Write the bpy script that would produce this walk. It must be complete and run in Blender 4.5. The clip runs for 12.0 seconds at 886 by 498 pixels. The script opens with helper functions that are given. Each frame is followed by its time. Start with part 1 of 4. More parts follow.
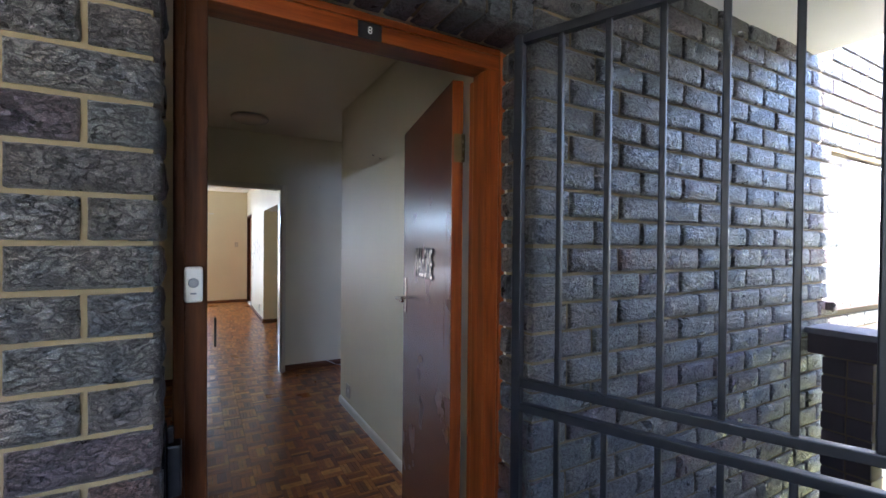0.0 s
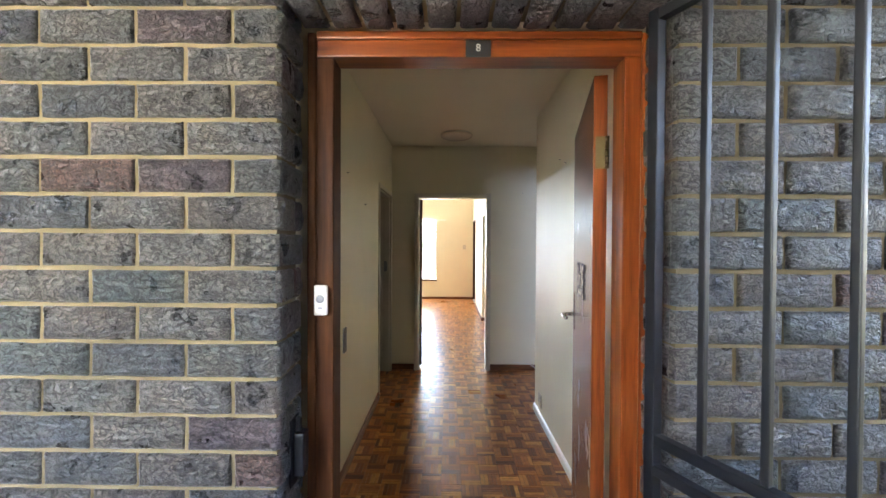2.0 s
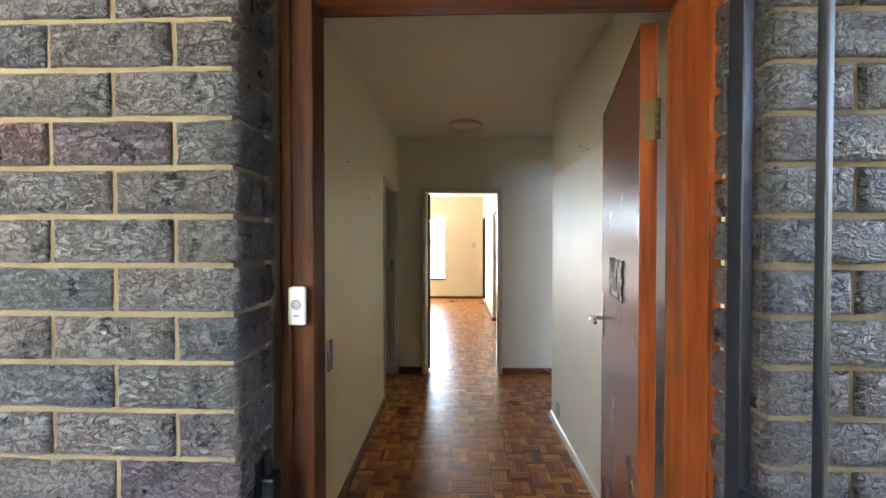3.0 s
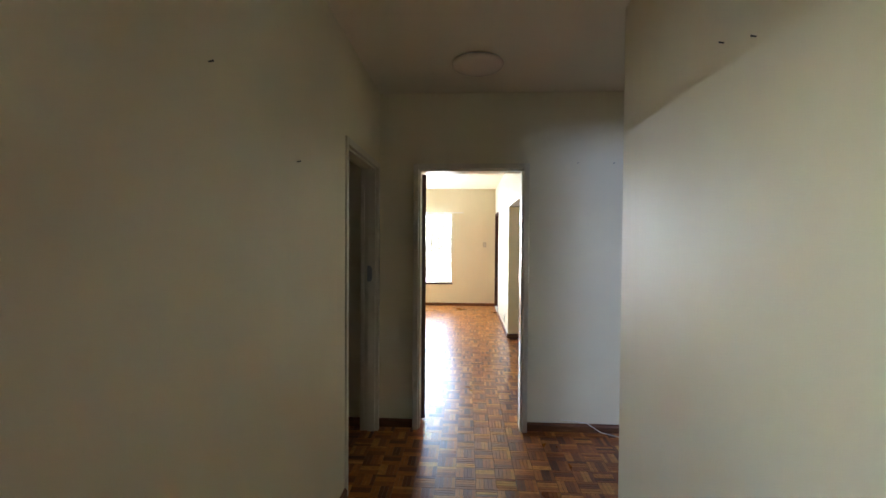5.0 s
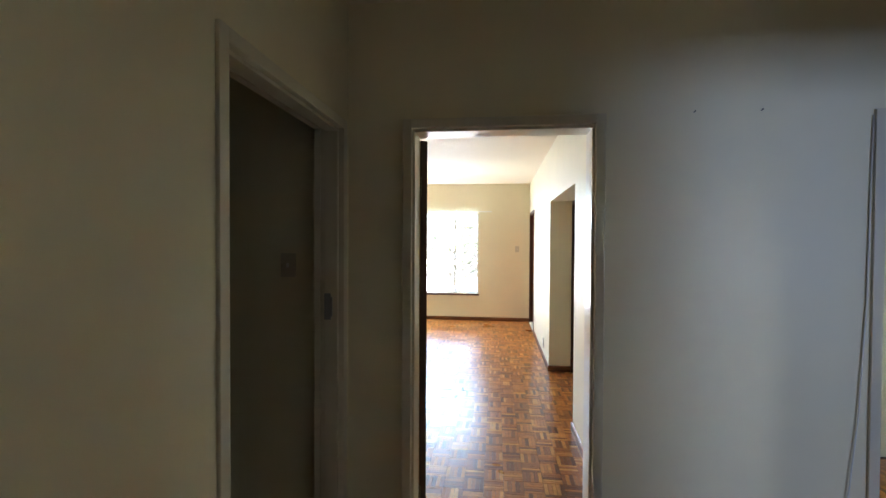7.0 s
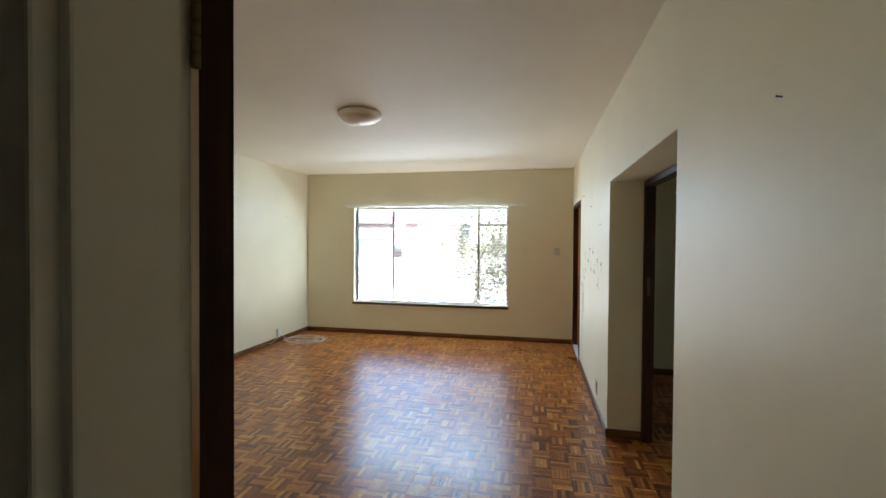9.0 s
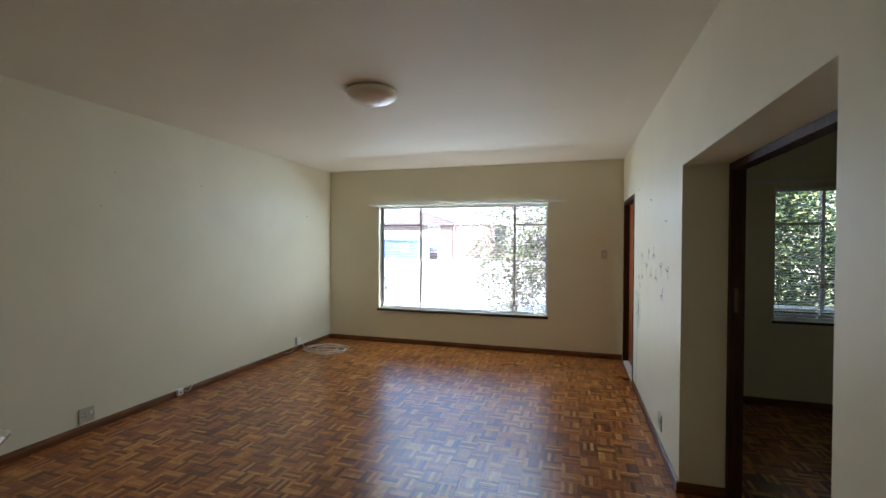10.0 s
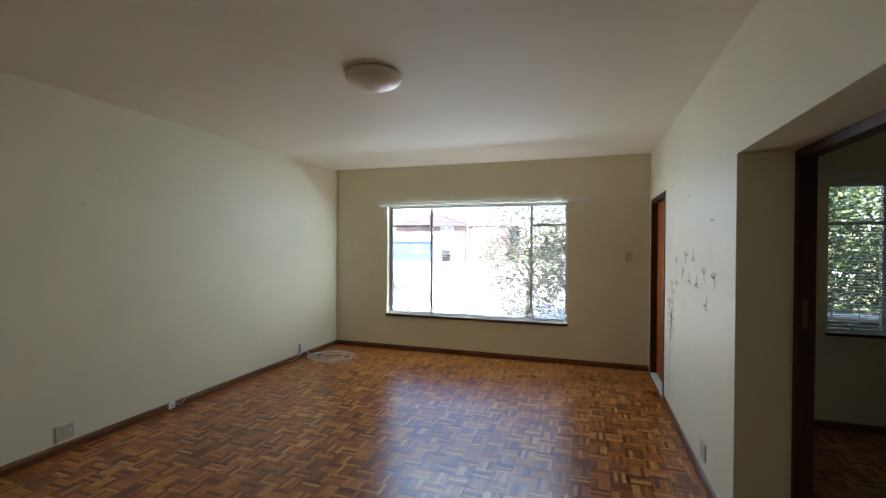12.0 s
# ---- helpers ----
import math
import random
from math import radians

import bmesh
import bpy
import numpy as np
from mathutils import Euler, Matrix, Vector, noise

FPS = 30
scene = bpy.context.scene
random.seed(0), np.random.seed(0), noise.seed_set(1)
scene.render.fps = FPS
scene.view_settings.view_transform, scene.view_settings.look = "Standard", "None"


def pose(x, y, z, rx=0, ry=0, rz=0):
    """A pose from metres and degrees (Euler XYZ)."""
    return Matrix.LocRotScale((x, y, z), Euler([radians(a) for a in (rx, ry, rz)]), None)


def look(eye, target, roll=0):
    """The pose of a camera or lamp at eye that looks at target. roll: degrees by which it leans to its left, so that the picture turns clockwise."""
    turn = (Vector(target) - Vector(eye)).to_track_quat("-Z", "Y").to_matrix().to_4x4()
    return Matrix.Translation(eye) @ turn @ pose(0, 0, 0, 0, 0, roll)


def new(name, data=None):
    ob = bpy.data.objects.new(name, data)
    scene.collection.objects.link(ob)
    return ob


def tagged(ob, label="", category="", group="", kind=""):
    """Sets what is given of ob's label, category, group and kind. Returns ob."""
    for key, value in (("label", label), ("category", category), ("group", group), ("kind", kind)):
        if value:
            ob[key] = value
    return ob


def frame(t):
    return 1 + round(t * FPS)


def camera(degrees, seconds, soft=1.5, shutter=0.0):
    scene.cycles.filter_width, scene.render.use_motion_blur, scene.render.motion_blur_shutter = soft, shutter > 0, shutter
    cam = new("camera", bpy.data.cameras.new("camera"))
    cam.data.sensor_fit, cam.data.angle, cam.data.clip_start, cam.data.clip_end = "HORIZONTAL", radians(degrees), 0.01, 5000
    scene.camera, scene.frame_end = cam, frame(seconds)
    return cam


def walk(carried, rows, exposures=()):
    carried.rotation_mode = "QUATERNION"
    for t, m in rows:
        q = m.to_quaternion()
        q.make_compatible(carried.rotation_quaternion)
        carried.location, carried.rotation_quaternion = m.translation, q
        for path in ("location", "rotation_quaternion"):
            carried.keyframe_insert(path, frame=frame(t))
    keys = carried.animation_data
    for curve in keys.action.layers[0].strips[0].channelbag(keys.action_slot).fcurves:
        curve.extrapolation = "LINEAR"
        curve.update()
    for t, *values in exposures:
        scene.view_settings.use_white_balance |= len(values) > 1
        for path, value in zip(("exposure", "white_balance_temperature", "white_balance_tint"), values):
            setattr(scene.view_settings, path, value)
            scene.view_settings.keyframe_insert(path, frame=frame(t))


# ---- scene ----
cam = camera(91.0, 12.0)
PATH = [
    (0, (-0.296, -1.181, 1.447), (0.678, 0.565, 1.424), 0.5),
    (0.5, (-0.128, -1.076, 1.469), (0.44, 0.841, 1.442), 0.5),
    (1, (-0.035, -1.076, 1.49), (0.213, 0.908, 1.459), 0.4),
    (1.5, (0.023, -1.146, 1.5), (0.069, 0.853, 1.468), 0.3),
    (2, (0.033, -1.211, 1.507), (0.01, 0.788, 1.478), 0.3),
    (2.5, (0.027, -1.172, 1.506), (-0.025, 0.827, 1.477), 0.1),
    (3, (0.028, -0.951, 1.486), (-0.036, 1.048, 1.452), -0.0),
    (5, (0.053, 0.519, 1.495), (-0.054, 2.516, 1.453), 0.4),
    (5.5, (0.05, 0.756, 1.519), (-0.093, 2.751, 1.477), 0.4),
    (6, (0.06, 1.088, 1.487), (-0.125, 3.079, 1.448), 0.5),
    (6.5, (0.077, 1.474, 1.519), (-0.137, 3.463, 1.481), 0.5),
    (7, (0.065, 1.94, 1.528), (-0.177, 3.925, 1.494), 0.3),
    (9, (0.114, 3.594, 1.531), (-0.292, 5.552, 1.497), 0.4),
    (9.5, (0.081, 3.963, 1.518), (-0.409, 5.902, 1.487), 0.4),
    (10, (0.055, 4.229, 1.525), (-0.514, 6.146, 1.499), 0.3),
    (10.5, (0.041, 4.334, 1.52), (-0.546, 6.246, 1.499), 0.5),
    (11, (0.05, 4.4, 1.53), (-0.566, 6.303, 1.508), 0.4),
    (11.5, (0.038, 4.478, 1.527), (-0.584, 6.379, 1.506), 0.4),
    (12, (-0.037, 4.589, 1.53), (-0.663, 6.489, 1.51), 0.3),
]
walk(cam, [(t, look(eye, target, roll)) for t, eye, target, roll in PATH],
     exposures=((0, 4.0, 5850, 20), (.6, 4.8, 6300, 19), (1.5, 5.3, 6600, 17), (3, 5.35, 6600, 16), (5, 4.95, 6400, 14), (6, 4.9, 6350, 14), (7, 4.7, 6300, 13),
                (8.3, 3.8, 6300, 13), (9, 3.4, 6300, 12), (9.5, 2.95, 6250, 12), (10, 2.77, 6030, 13), (12, 2.69, 6080, 13)))
w = bpy.data.worlds.new("sky")
scene.world = w
w.use_nodes = True
nt = w.node_tree
sky = nt.nodes.new("ShaderNodeTexSky")
sky.sky_type = 'NISHITA'
sky.sun_disc = False
sky.sun_elevation = radians(52)
sky.sun_rotation = radians(189)
nt.links.new(sky.outputs[0], nt.nodes["Background"].inputs[0])
nt.nodes["Background"].inputs[1].default_value = 0.15
sun_data = bpy.data.lights.new("sun", 'SUN')
sun_data.energy, sun_data.angle, sun_data.color = 5.0, radians(0.5), (1, .95, .87)
sun = new("sun", sun_data)
sun.matrix_world = look((-.1 * 30, -.62 * 30, .78 * 30), (0, 0, 0))

# lamps added to boost sky light, along the living room window's head and sill
for height, aim, power, tone in ((2.05, -.9, 4.6, (.58, .82, 1)), (.535, 2.6, 3.2, (.9, .95, 1))):
    lamp_data = bpy.data.lights.new("window_fill_light", 'AREA')
    lamp_data.shape, lamp_data.size, lamp_data.size_y = 'RECTANGLE', 2.45, .03
    lamp_data.energy, lamp_data.color = power, tone
    lamp = new("window_fill_light", lamp_data)
    lamp.matrix_world = look((-1.54, 10.44, height), (-1.54, 9.44, height + aim))
# lamp added inside the kitchen window's blind, in place of its sky light
lamp_data = bpy.data.lights.new("window_fill_light", 'AREA')
lamp_data.shape, lamp_data.size, lamp_data.size_y = 'RECTANGLE', 1.5, .7
lamp_data.energy, lamp_data.color = 2.3, (.46, .62, 1)
lamp = new("window_fill_light", lamp_data)
lamp.matrix_world = look((3.3, .09, 1.56), (3.3, 1.09, 1.5))

# ---- materials ----


def material(name, rough=0.6, metal=0.0):
    m = bpy.data.materials.new(name)
    m.use_nodes = True
    b = m.node_tree.nodes["Principled BSDF"]
    b.inputs["Roughness"].default_value = rough
    b.inputs["Metallic"].default_value = metal
    return m, m.node_tree, b


def node(nt, kind, **inputs):
    n = nt.nodes.new(kind)
    for k, v in inputs.items():
        n.inputs[k.replace("_", " ")].default_value = v
    return n


def noise_of(nt, scale, detail=4.0, stretch=(1, 1, 1), seed=(0, 0, 0)):
    tc = node(nt, "ShaderNodeTexCoord")
    mp = node(nt, "ShaderNodeMapping")
    mp.inputs["Scale"].default_value = stretch
    mp.inputs["Location"].default_value = seed
    info = node(nt, "ShaderNodeObjectInfo")
    add = node(nt, "ShaderNodeVectorMath")
    add.operation = 'MULTIPLY_ADD'
    add.inputs[1].default_value = (7.3, 5.1, 6.7)
    nt.links.new(info.outputs["Location"], add.inputs[0])
    nt.links.new(tc.outputs["Object"], add.inputs[2])
    nt.links.new(add.outputs[0], mp.inputs[0])
    n = node(nt, "ShaderNodeTexNoise", Scale=scale, Detail=detail)
    nt.links.new(mp.outputs[0], n.inputs["Vector"])
    return n


def ramp(nt, source, *stops):
    r = node(nt, "ShaderNodeValToRGB")
    while len(r.color_ramp.elements) < len(stops):
        r.color_ramp.elements.new(0.5)
    for e, (p, c) in zip(r.color_ramp.elements, stops):
        e.position, e.color = p, (*c, 1)
    nt.links.new(source, r.inputs[0])
    return r


def blend(nt, kind, a, b, fac=0.5):
    x = node(nt, "ShaderNodeMix")
    x.data_type, x.blend_type = 'RGBA', kind
    if isinstance(fac, float):
        x.inputs[0].default_value = fac
    else:
        nt.links.new(fac, x.inputs[0])
    nt.links.new(a, x.inputs[6])
    nt.links.new(b, x.inputs[7])
    return x.outputs[2]


def bump(nt, b, height, strength, distance=0.002):
    n = node(nt, "ShaderNodeBump", Strength=strength, Distance=distance)
    nt.links.new(height, n.inputs["Height"])
    nt.links.new(n.outputs[0], b.inputs["Normal"])
    return n


def paint(name, colour, rough=0.6, spread=.06, grain=260, relief=.15, metal=0.0):
    """Paint, plaster or plastic: slight blotches and a fine orange-peel relief."""
    m, nt, b = material(name, rough, metal)
    big = noise_of(nt, 1.7, 5)
    lo = tuple(c * (1 - spread) for c in colour)
    hi = tuple(min(1, c * (1 + spread * .6)) for c in colour)
    r = ramp(nt, big.outputs[0], (.3, lo), (.7, hi))
    nt.links.new(r.outputs[0], b.inputs["Base Color"])
    fine = noise_of(nt, grain, 3)
    bump(nt, b, fine.outputs[0], relief, .001)
    return m


def wood(name, dark, mid, light, rough=.35, stretch=(14, 14, .9), scale=3.0, relief=.12):
    m, nt, b = material(name, rough)
    g = noise_of(nt, scale, 8, stretch)
    f = noise_of(nt, scale * 6, 6, stretch, (3, 1, 7))
    r = ramp(nt, g.outputs[0], (.3, dark), (.5, mid), (.72, light))
    r2 = ramp(nt, f.outputs[0], (.35, (.75, .72, .7)), (.6, (1, 1, 1)))
    nt.links.new(blend(nt, 'MULTIPLY', r.outputs[0], r2.outputs[0], .8), b.inputs["Base Color"])
    wear = noise_of(nt, 5, 4, (1, 1, 1), (9, 4, 2))
    rr = ramp(nt, wear.outputs[0], (.3, (rough * .98,) * 3), (.75, (min(1, rough * 1.03),) * 3))
    nt.links.new(rr.outputs[0], b.inputs["Roughness"])
    b.inputs["Specular IOR Level"].default_value = .35
    bump(nt, b, f.outputs[0], relief, .0008)
    return m


def piece_random(nt):
    """A random value for each piece, whether an object of its own or an island of a joined mesh."""
    o = node(nt, "ShaderNodeObjectInfo")
    g = node(nt, "ShaderNodeNewGeometry")
    a = node(nt, "ShaderNodeMath")
    a.operation = 'ADD'
    nt.links.new(o.outputs["Random"], a.inputs[0])
    nt.links.new(g.outputs["Random Per Island"], a.inputs[1])
    f = node(nt, "ShaderNodeMath")
    f.operation = 'FRACT'
    nt.links.new(a.outputs[0], f.inputs[0])
    return f.outputs[0]


def brick_material():
    m, nt, b = material("rustic_brick", .4)
    rnd = piece_random(nt)
    r = ramp(nt, rnd, (0, (.108, .107, .102)), (.16, (.073, .081, .088)), (.3, (.096, .089, .083)), (.44, (.08, .064, .071)), (.54, (.093, .097, .094)),
             (.68, (.071, .084, .085)), (.8, (.112, .106, .095)), (.94, (.1, .062, .053)))
    r.color_ramp.interpolation = 'CONSTANT'
    blot = noise_of(nt, 16, 5)
    r2 = ramp(nt, blot.outputs[0], (.3, (.62, .64, .7)), (.5, (1, 1, 1)), (.72, (1.3, 1.16, 1.06)))
    body = blend(nt, 'MULTIPLY', r.outputs[0], r2.outputs[0], 1.0)
    # rock-faced crust: wandering cracks between lumps, and fine grit
    lump = noise_of(nt, 46, 4, (1, 1, 1.7), (2, 8, 4))
    lump.inputs["Distortion"].default_value = .2
    crack = noise_of(nt, 50, 7, (1, 1, 1.4))
    crack.inputs["Distortion"].default_value = .45
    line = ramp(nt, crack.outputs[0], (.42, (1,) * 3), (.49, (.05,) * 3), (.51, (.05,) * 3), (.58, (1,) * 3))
    grit = noise_of(nt, 420, 3)
    s = node(nt, "ShaderNodeMath")
    s.operation = 'MULTIPLY_ADD'
    s.inputs[1].default_value = .16
    nt.links.new(grit.outputs[0], s.inputs[0])
    nt.links.new(blend(nt, 'MULTIPLY', lump.outputs[0], line.outputs[0], .55), s.inputs[2])
    # shade of the relief put into the colour: cracks darker, lumps lighter
    crack_shade = ramp(nt, line.outputs[0], (0, (.26, .25, .245)), (.55, (.95, .95, .95)), (1, (1.2, 1.2, 1.2)))
    speck = ramp(nt, grit.outputs[0], (.35, (.6, .6, .62)), (.55, (1, 1, 1)), (.68, (1.9, 1.85, 1.8)))
    c = blend(nt, 'MULTIPLY', body, crack_shade.outputs[0], 1.0)
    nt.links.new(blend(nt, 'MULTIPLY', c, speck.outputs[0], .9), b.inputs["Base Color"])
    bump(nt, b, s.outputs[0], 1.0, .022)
    gl = ramp(nt, blot.outputs[0], (.35, (.26,) * 3), (.65, (.42,) * 3))
    nt.links.new(gl.outputs[0], b.inputs["Roughness"])
    b.inputs["Specular IOR Level"].default_value = .6
    return m


def parquet_material():
    m, nt, b = material("mosaic_parquet", .3)
    rnd = piece_random(nt)
    r = ramp(nt, rnd, (0, (.14, .034, .008)), (.2, (.29, .080, .017)), (.5, (.46, .147, .029)), (.78, (.60, .225, .046)), (1, (.78, .39, .11)))
    g = noise_of(nt, 30, 6, (1, 1, 1))
    r2 = ramp(nt, g.outputs[0], (.3, (.72, .68, .64)), (.65, (1.06, 1.04, 1.0)))
    wide = noise_of(nt, .9, 4, (1, 1, 1), (5, 3, 0))
    r3 = ramp(nt, wide.outputs[0], (.3, (.8, .78, .76)), (.7, (1.05, 1.04, 1.02)))
    c = blend(nt, 'MULTIPLY', r.outputs[0], r2.outputs[0], 1.0)
    nt.links.new(blend(nt, 'MULTIPLY', c, r3.outputs[0], 1.0), b.inputs["Base Color"])
    rr = ramp(nt, wide.outputs[0], (.3, (.27,) * 3), (.7, (.31,) * 3))
    nt.links.new(rr.outputs[0], b.inputs["Roughness"])
    bump(nt, b, g.outputs[0], .06, .0006)
    b.inputs["Specular IOR Level"].default_value = .6
    return m


def leaf_material(name, stops):
    m, nt, b = material(name, .3)
    r = ramp(nt, piece_random(nt), *stops)
    nt.links.new(r.outputs[0], b.inputs["Base Color"])
    return m


def glass_material():
    m, nt, b = material("window_glass", .0)
    b.inputs["Transmission Weight"].default_value = 1.0
    b.inputs["IOR"].default_value = 1.05
    return m


def slat_material():
    """Thin white enamelled slats that let a little daylight through."""
    m, nt, b = material("white_blind_slat", .4)
    b.inputs["Base Color"].default_value = (.84, .84, .83, 1)
    thin = node(nt, "ShaderNodeBsdfTranslucent", Color=(.8, .82, .84, 1))
    mix = node(nt, "ShaderNodeMixShader", Fac=.12)
    nt.links.new(b.outputs[0], mix.inputs[1])
    nt.links.new(thin.outputs[0], mix.inputs[2])
    nt.links.new(mix.outputs[0], nt.nodes["Material Output"].inputs[0])
    return m


BRICK = brick_material()
PARQUET = parquet_material()
DARKBRICK = paint("dark_smooth_brick", (.055, .04, .042), .55, .3, 120, .5)
MORTAR = paint("yellow_mortar", (.17, .132, .07), .9, .4, 160, .6)
CREAM = paint("cream_wall_paint", (.81, .745, .55), .5, .04, 200, .12)
CEIL = paint("ceiling_paint", (.82, .75, .60), .7, .03, 200, .1)
FRAMEPAINT = paint("cream_gloss_enamel", (.70, .65, .53), .28, .05, 120, .05)
MAHOGANY = wood("varnished_mahogany", (.10, .021, .005), (.20, .046, .009), (.29, .078, .015), .28)
MAHOGANY_H = wood("varnished_mahogany_across", (.10, .021, .005), (.20, .046, .009), (.29, .078, .015), .28, (.9, 14, 14))
MAHOGANY_BROWN = wood("dark_brown_hardwood", (.035, .012, .004), (.07, .024, .008), (.11, .04, .012), .5)
MAHOGANY_BROWN.node_tree.nodes["Principled BSDF"].inputs["Specular IOR Level"].default_value = .12
DOORFACE = wood("dark_varnished_veneer", (.115, .036, .015), (.135, .042, .018), (.15, .049, .021), .27, (22, 22, .5), relief=.01)
TAN = wood("tan_veneer", (.46, .215, .032), (.53, .265, .042), (.59, .31, .06), .4, relief=.05)
DARKWOOD = wood("dark_stained_wood", (.03, .011, .005), (.055, .018, .008), (.085, .03, .012), .6)
SKIRT = wood("brown_skirting_wood", (.09, .032, .011), (.17, .064, .022), (.25, .105, .04), .4, (1, 1, 9))
ORANGE = wood("orange_door_veneer", (.28, .07, .015), (.42, .12, .025), (.5, .16, .04), .4)
STEEL = paint("black_painted_steel", (.005, .006, .009), .42, .3, 90, .25)
CHROME = paint("worn_chrome", (.62, .6, .56), .22, .15, 60, .05, 1.0)
BRASS = paint("dull_brass", (.20, .15, .075), .5, .25, 80, .1, 1.0)
WHITEP = paint("white_plastic", (.8, .79, .74), .4, .03, 120, .04)
GREYP = paint("grey_plastic", (.28, .30, .32), .5, .05, 120, .04)
IVORY = paint("aged_ivory_plastic", (.55, .51, .40), .4, .05, 120, .04)
BLACKP = paint("black_plastic", (.012, .012, .012), .4, .1, 120, .04)
INK = paint("grey_sticker_vinyl", (.06, .06, .065), .6, .1, 120, .04)
WHITEMETAL = paint("white_enamelled_metal", (.82, .82, .8), .35, .03, 90, .04)
SLAT = slat_material()
OPAL = paint("opal_glass", (.80, .70, .60), .18, .04, 30, .02)
CONCRETE = paint("painted_concrete", (.14, .138, .14), .8, .2, 60, .4)
BOUNCE_CONCRETE = paint("bounce_concrete_paving", (.26, .25, .24), .85, .2, 30, .4)
WHITEWALL = paint("white_plaster", (.82, .81, .78), .8, .06, 60, .4)
GLASS = glass_material()
GRASS = paint("dry_lawn", (.16, .17, .07), .9, .5, 30, .8)
ROOF = paint("roof_tiles", (.11, .092, .09), .8, .2, 14, .8)
FACEBRICK = paint("far_face_brick", (.25, .18, .165), .85, .2, 14, .6)
# garage blue in two tones: side wall coloured as shaded, gable as lit
BLUE_SHADED = paint("shaded_blue_paint", (.09, .16, .34), .5, .1, 30, .1)
BLUE_LIT = paint("lit_blue_paint", (.26, .4, .58), .5, .1, 30, .1)
BARK = paint("bark", (.10, .075, .05), .9, .4, 40, .9)
LEAF = leaf_material("glossy_leaves", ((0, (.035, .06, .04)), (.4, (.06, .095, .058)), (.75, (.095, .145, .07)), (.92, (.2, .27, .08)), (1, (.3, .34, .14))))
LEAF_PINK = leaf_material("flowering_leaves", ((0, (.075, .105, .06)), (.5, (.15, .19, .105)), (.72, (.25, .27, .17)), (.78, (.4, .29, .4)), (1, (.5, .4, .5))))

# ---- building blocks ----


def add_box(bm, x0, x1, y0, y1, z0, z1, bevel=0.0):
    vs = [bm.verts.new((x, y, z)) for x in (x0, x1) for y in (y0, y1) for z in (z0, z1)]
    faces = [bm.faces.new([vs[i] for i in q]) for q in ((0, 1, 3, 2), (4, 6, 7, 5), (0, 4, 5, 1), (2, 3, 7, 6), (0, 2, 6, 4), (1, 5, 7, 3))]
    if bevel:
        bmesh.ops.bevel(bm, geom=list({e for f in faces for e in f.edges}), offset=bevel, segments=2, affect='EDGES', profile=.6)
    return vs


def add_rod(bm, a, b, r, seg=10, r2=None):
    a, b = Vector(a), Vector(b)
    m = Matrix.Translation((a + b) / 2) @ (b - a).to_track_quat('Z', 'Y').to_matrix().to_4x4()
    bmesh.ops.create_cone(bm, cap_ends=True, segments=seg, radius1=r, radius2=r if r2 is None else r2, depth=(b - a).length, matrix=m)


def add_lathe(bm, profile, centre=(0, 0, 0), seg=40):
    rings = []
    for r, z in profile:
        if r < 1e-6:
            rings.append([bm.verts.new((centre[0], centre[1], centre[2] + z))])
        else:
            rings.append([bm.verts.new((centre[0] + r * math.cos(k * math.tau / seg), centre[1] + r * math.sin(k * math.tau / seg), centre[2] + z)) for k in range(seg)])
    for p, q in zip(rings, rings[1:]):
        for k in range(seg):
            a, b = p[k % len(p)], p[(k + 1) % len(p)]
            c, d = q[(k + 1) % len(q)], q[k % len(q)]
            loop = list(dict.fromkeys((a, b, c, d)))
            if len(loop) > 2:
                bm.faces.new(loop)


def add_tube(bm, points, r, seg=6):
    pts = [Vector(p) for p in points]
    rings = []
    for i, p in enumerate(pts):
        d = (pts[min(i + 1, len(pts) - 1)] - pts[max(i - 1, 0)]).normalized()
        s = d.cross(Vector((.13, .21, .97))).normalized()
        u = s.cross(d)
        rings.append([bm.verts.new(p + r * (math.cos(k * math.tau / seg) * s + math.sin(k * math.tau / seg) * u)) for k in range(seg)])
    for p, q in zip(rings, rings[1:]):
        for k in range(seg):
            bm.faces.new((p[k], p[(k + 1) % seg], q[(k + 1) % seg], q[k]))
    bm.faces.new(rings[0][::-1])
    bm.faces.new(rings[-1])


def mesh_of(name, bm, mat, smooth=False):
    bmesh.ops.recalc_face_normals(bm, faces=bm.faces[:])
    me = bpy.data.meshes.new(name)
    bm.to_mesh(me)
    bm.free()
    me.materials.append(mat)
    if smooth:
        me.shade_smooth()
    return me


def part(name, bm, mat, parent, label="", smooth=False):
    ob = new(name, mesh_of(name, bm, mat, smooth))
    ob.parent = parent
    if label:
        tagged(ob, label)
    return ob


def boxpart(name, dims, mat, parent, bevel=0.0, label=""):
    bm = bmesh.new()
    add_box(bm, *dims, bevel)
    return part(name, bm, mat, parent, label)


def thing(name, label, category, at=None, group="", kind=""):
    ob = new(name)
    ob.empty_display_size = .05
    if at is not None:
        ob.matrix_world = at
    return tagged(ob, label, category, group, kind)


def structure(name, bm, mat, label, category):
    return tagged(new(name, mesh_of(name, bm, mat)), label, category, kind="structure")


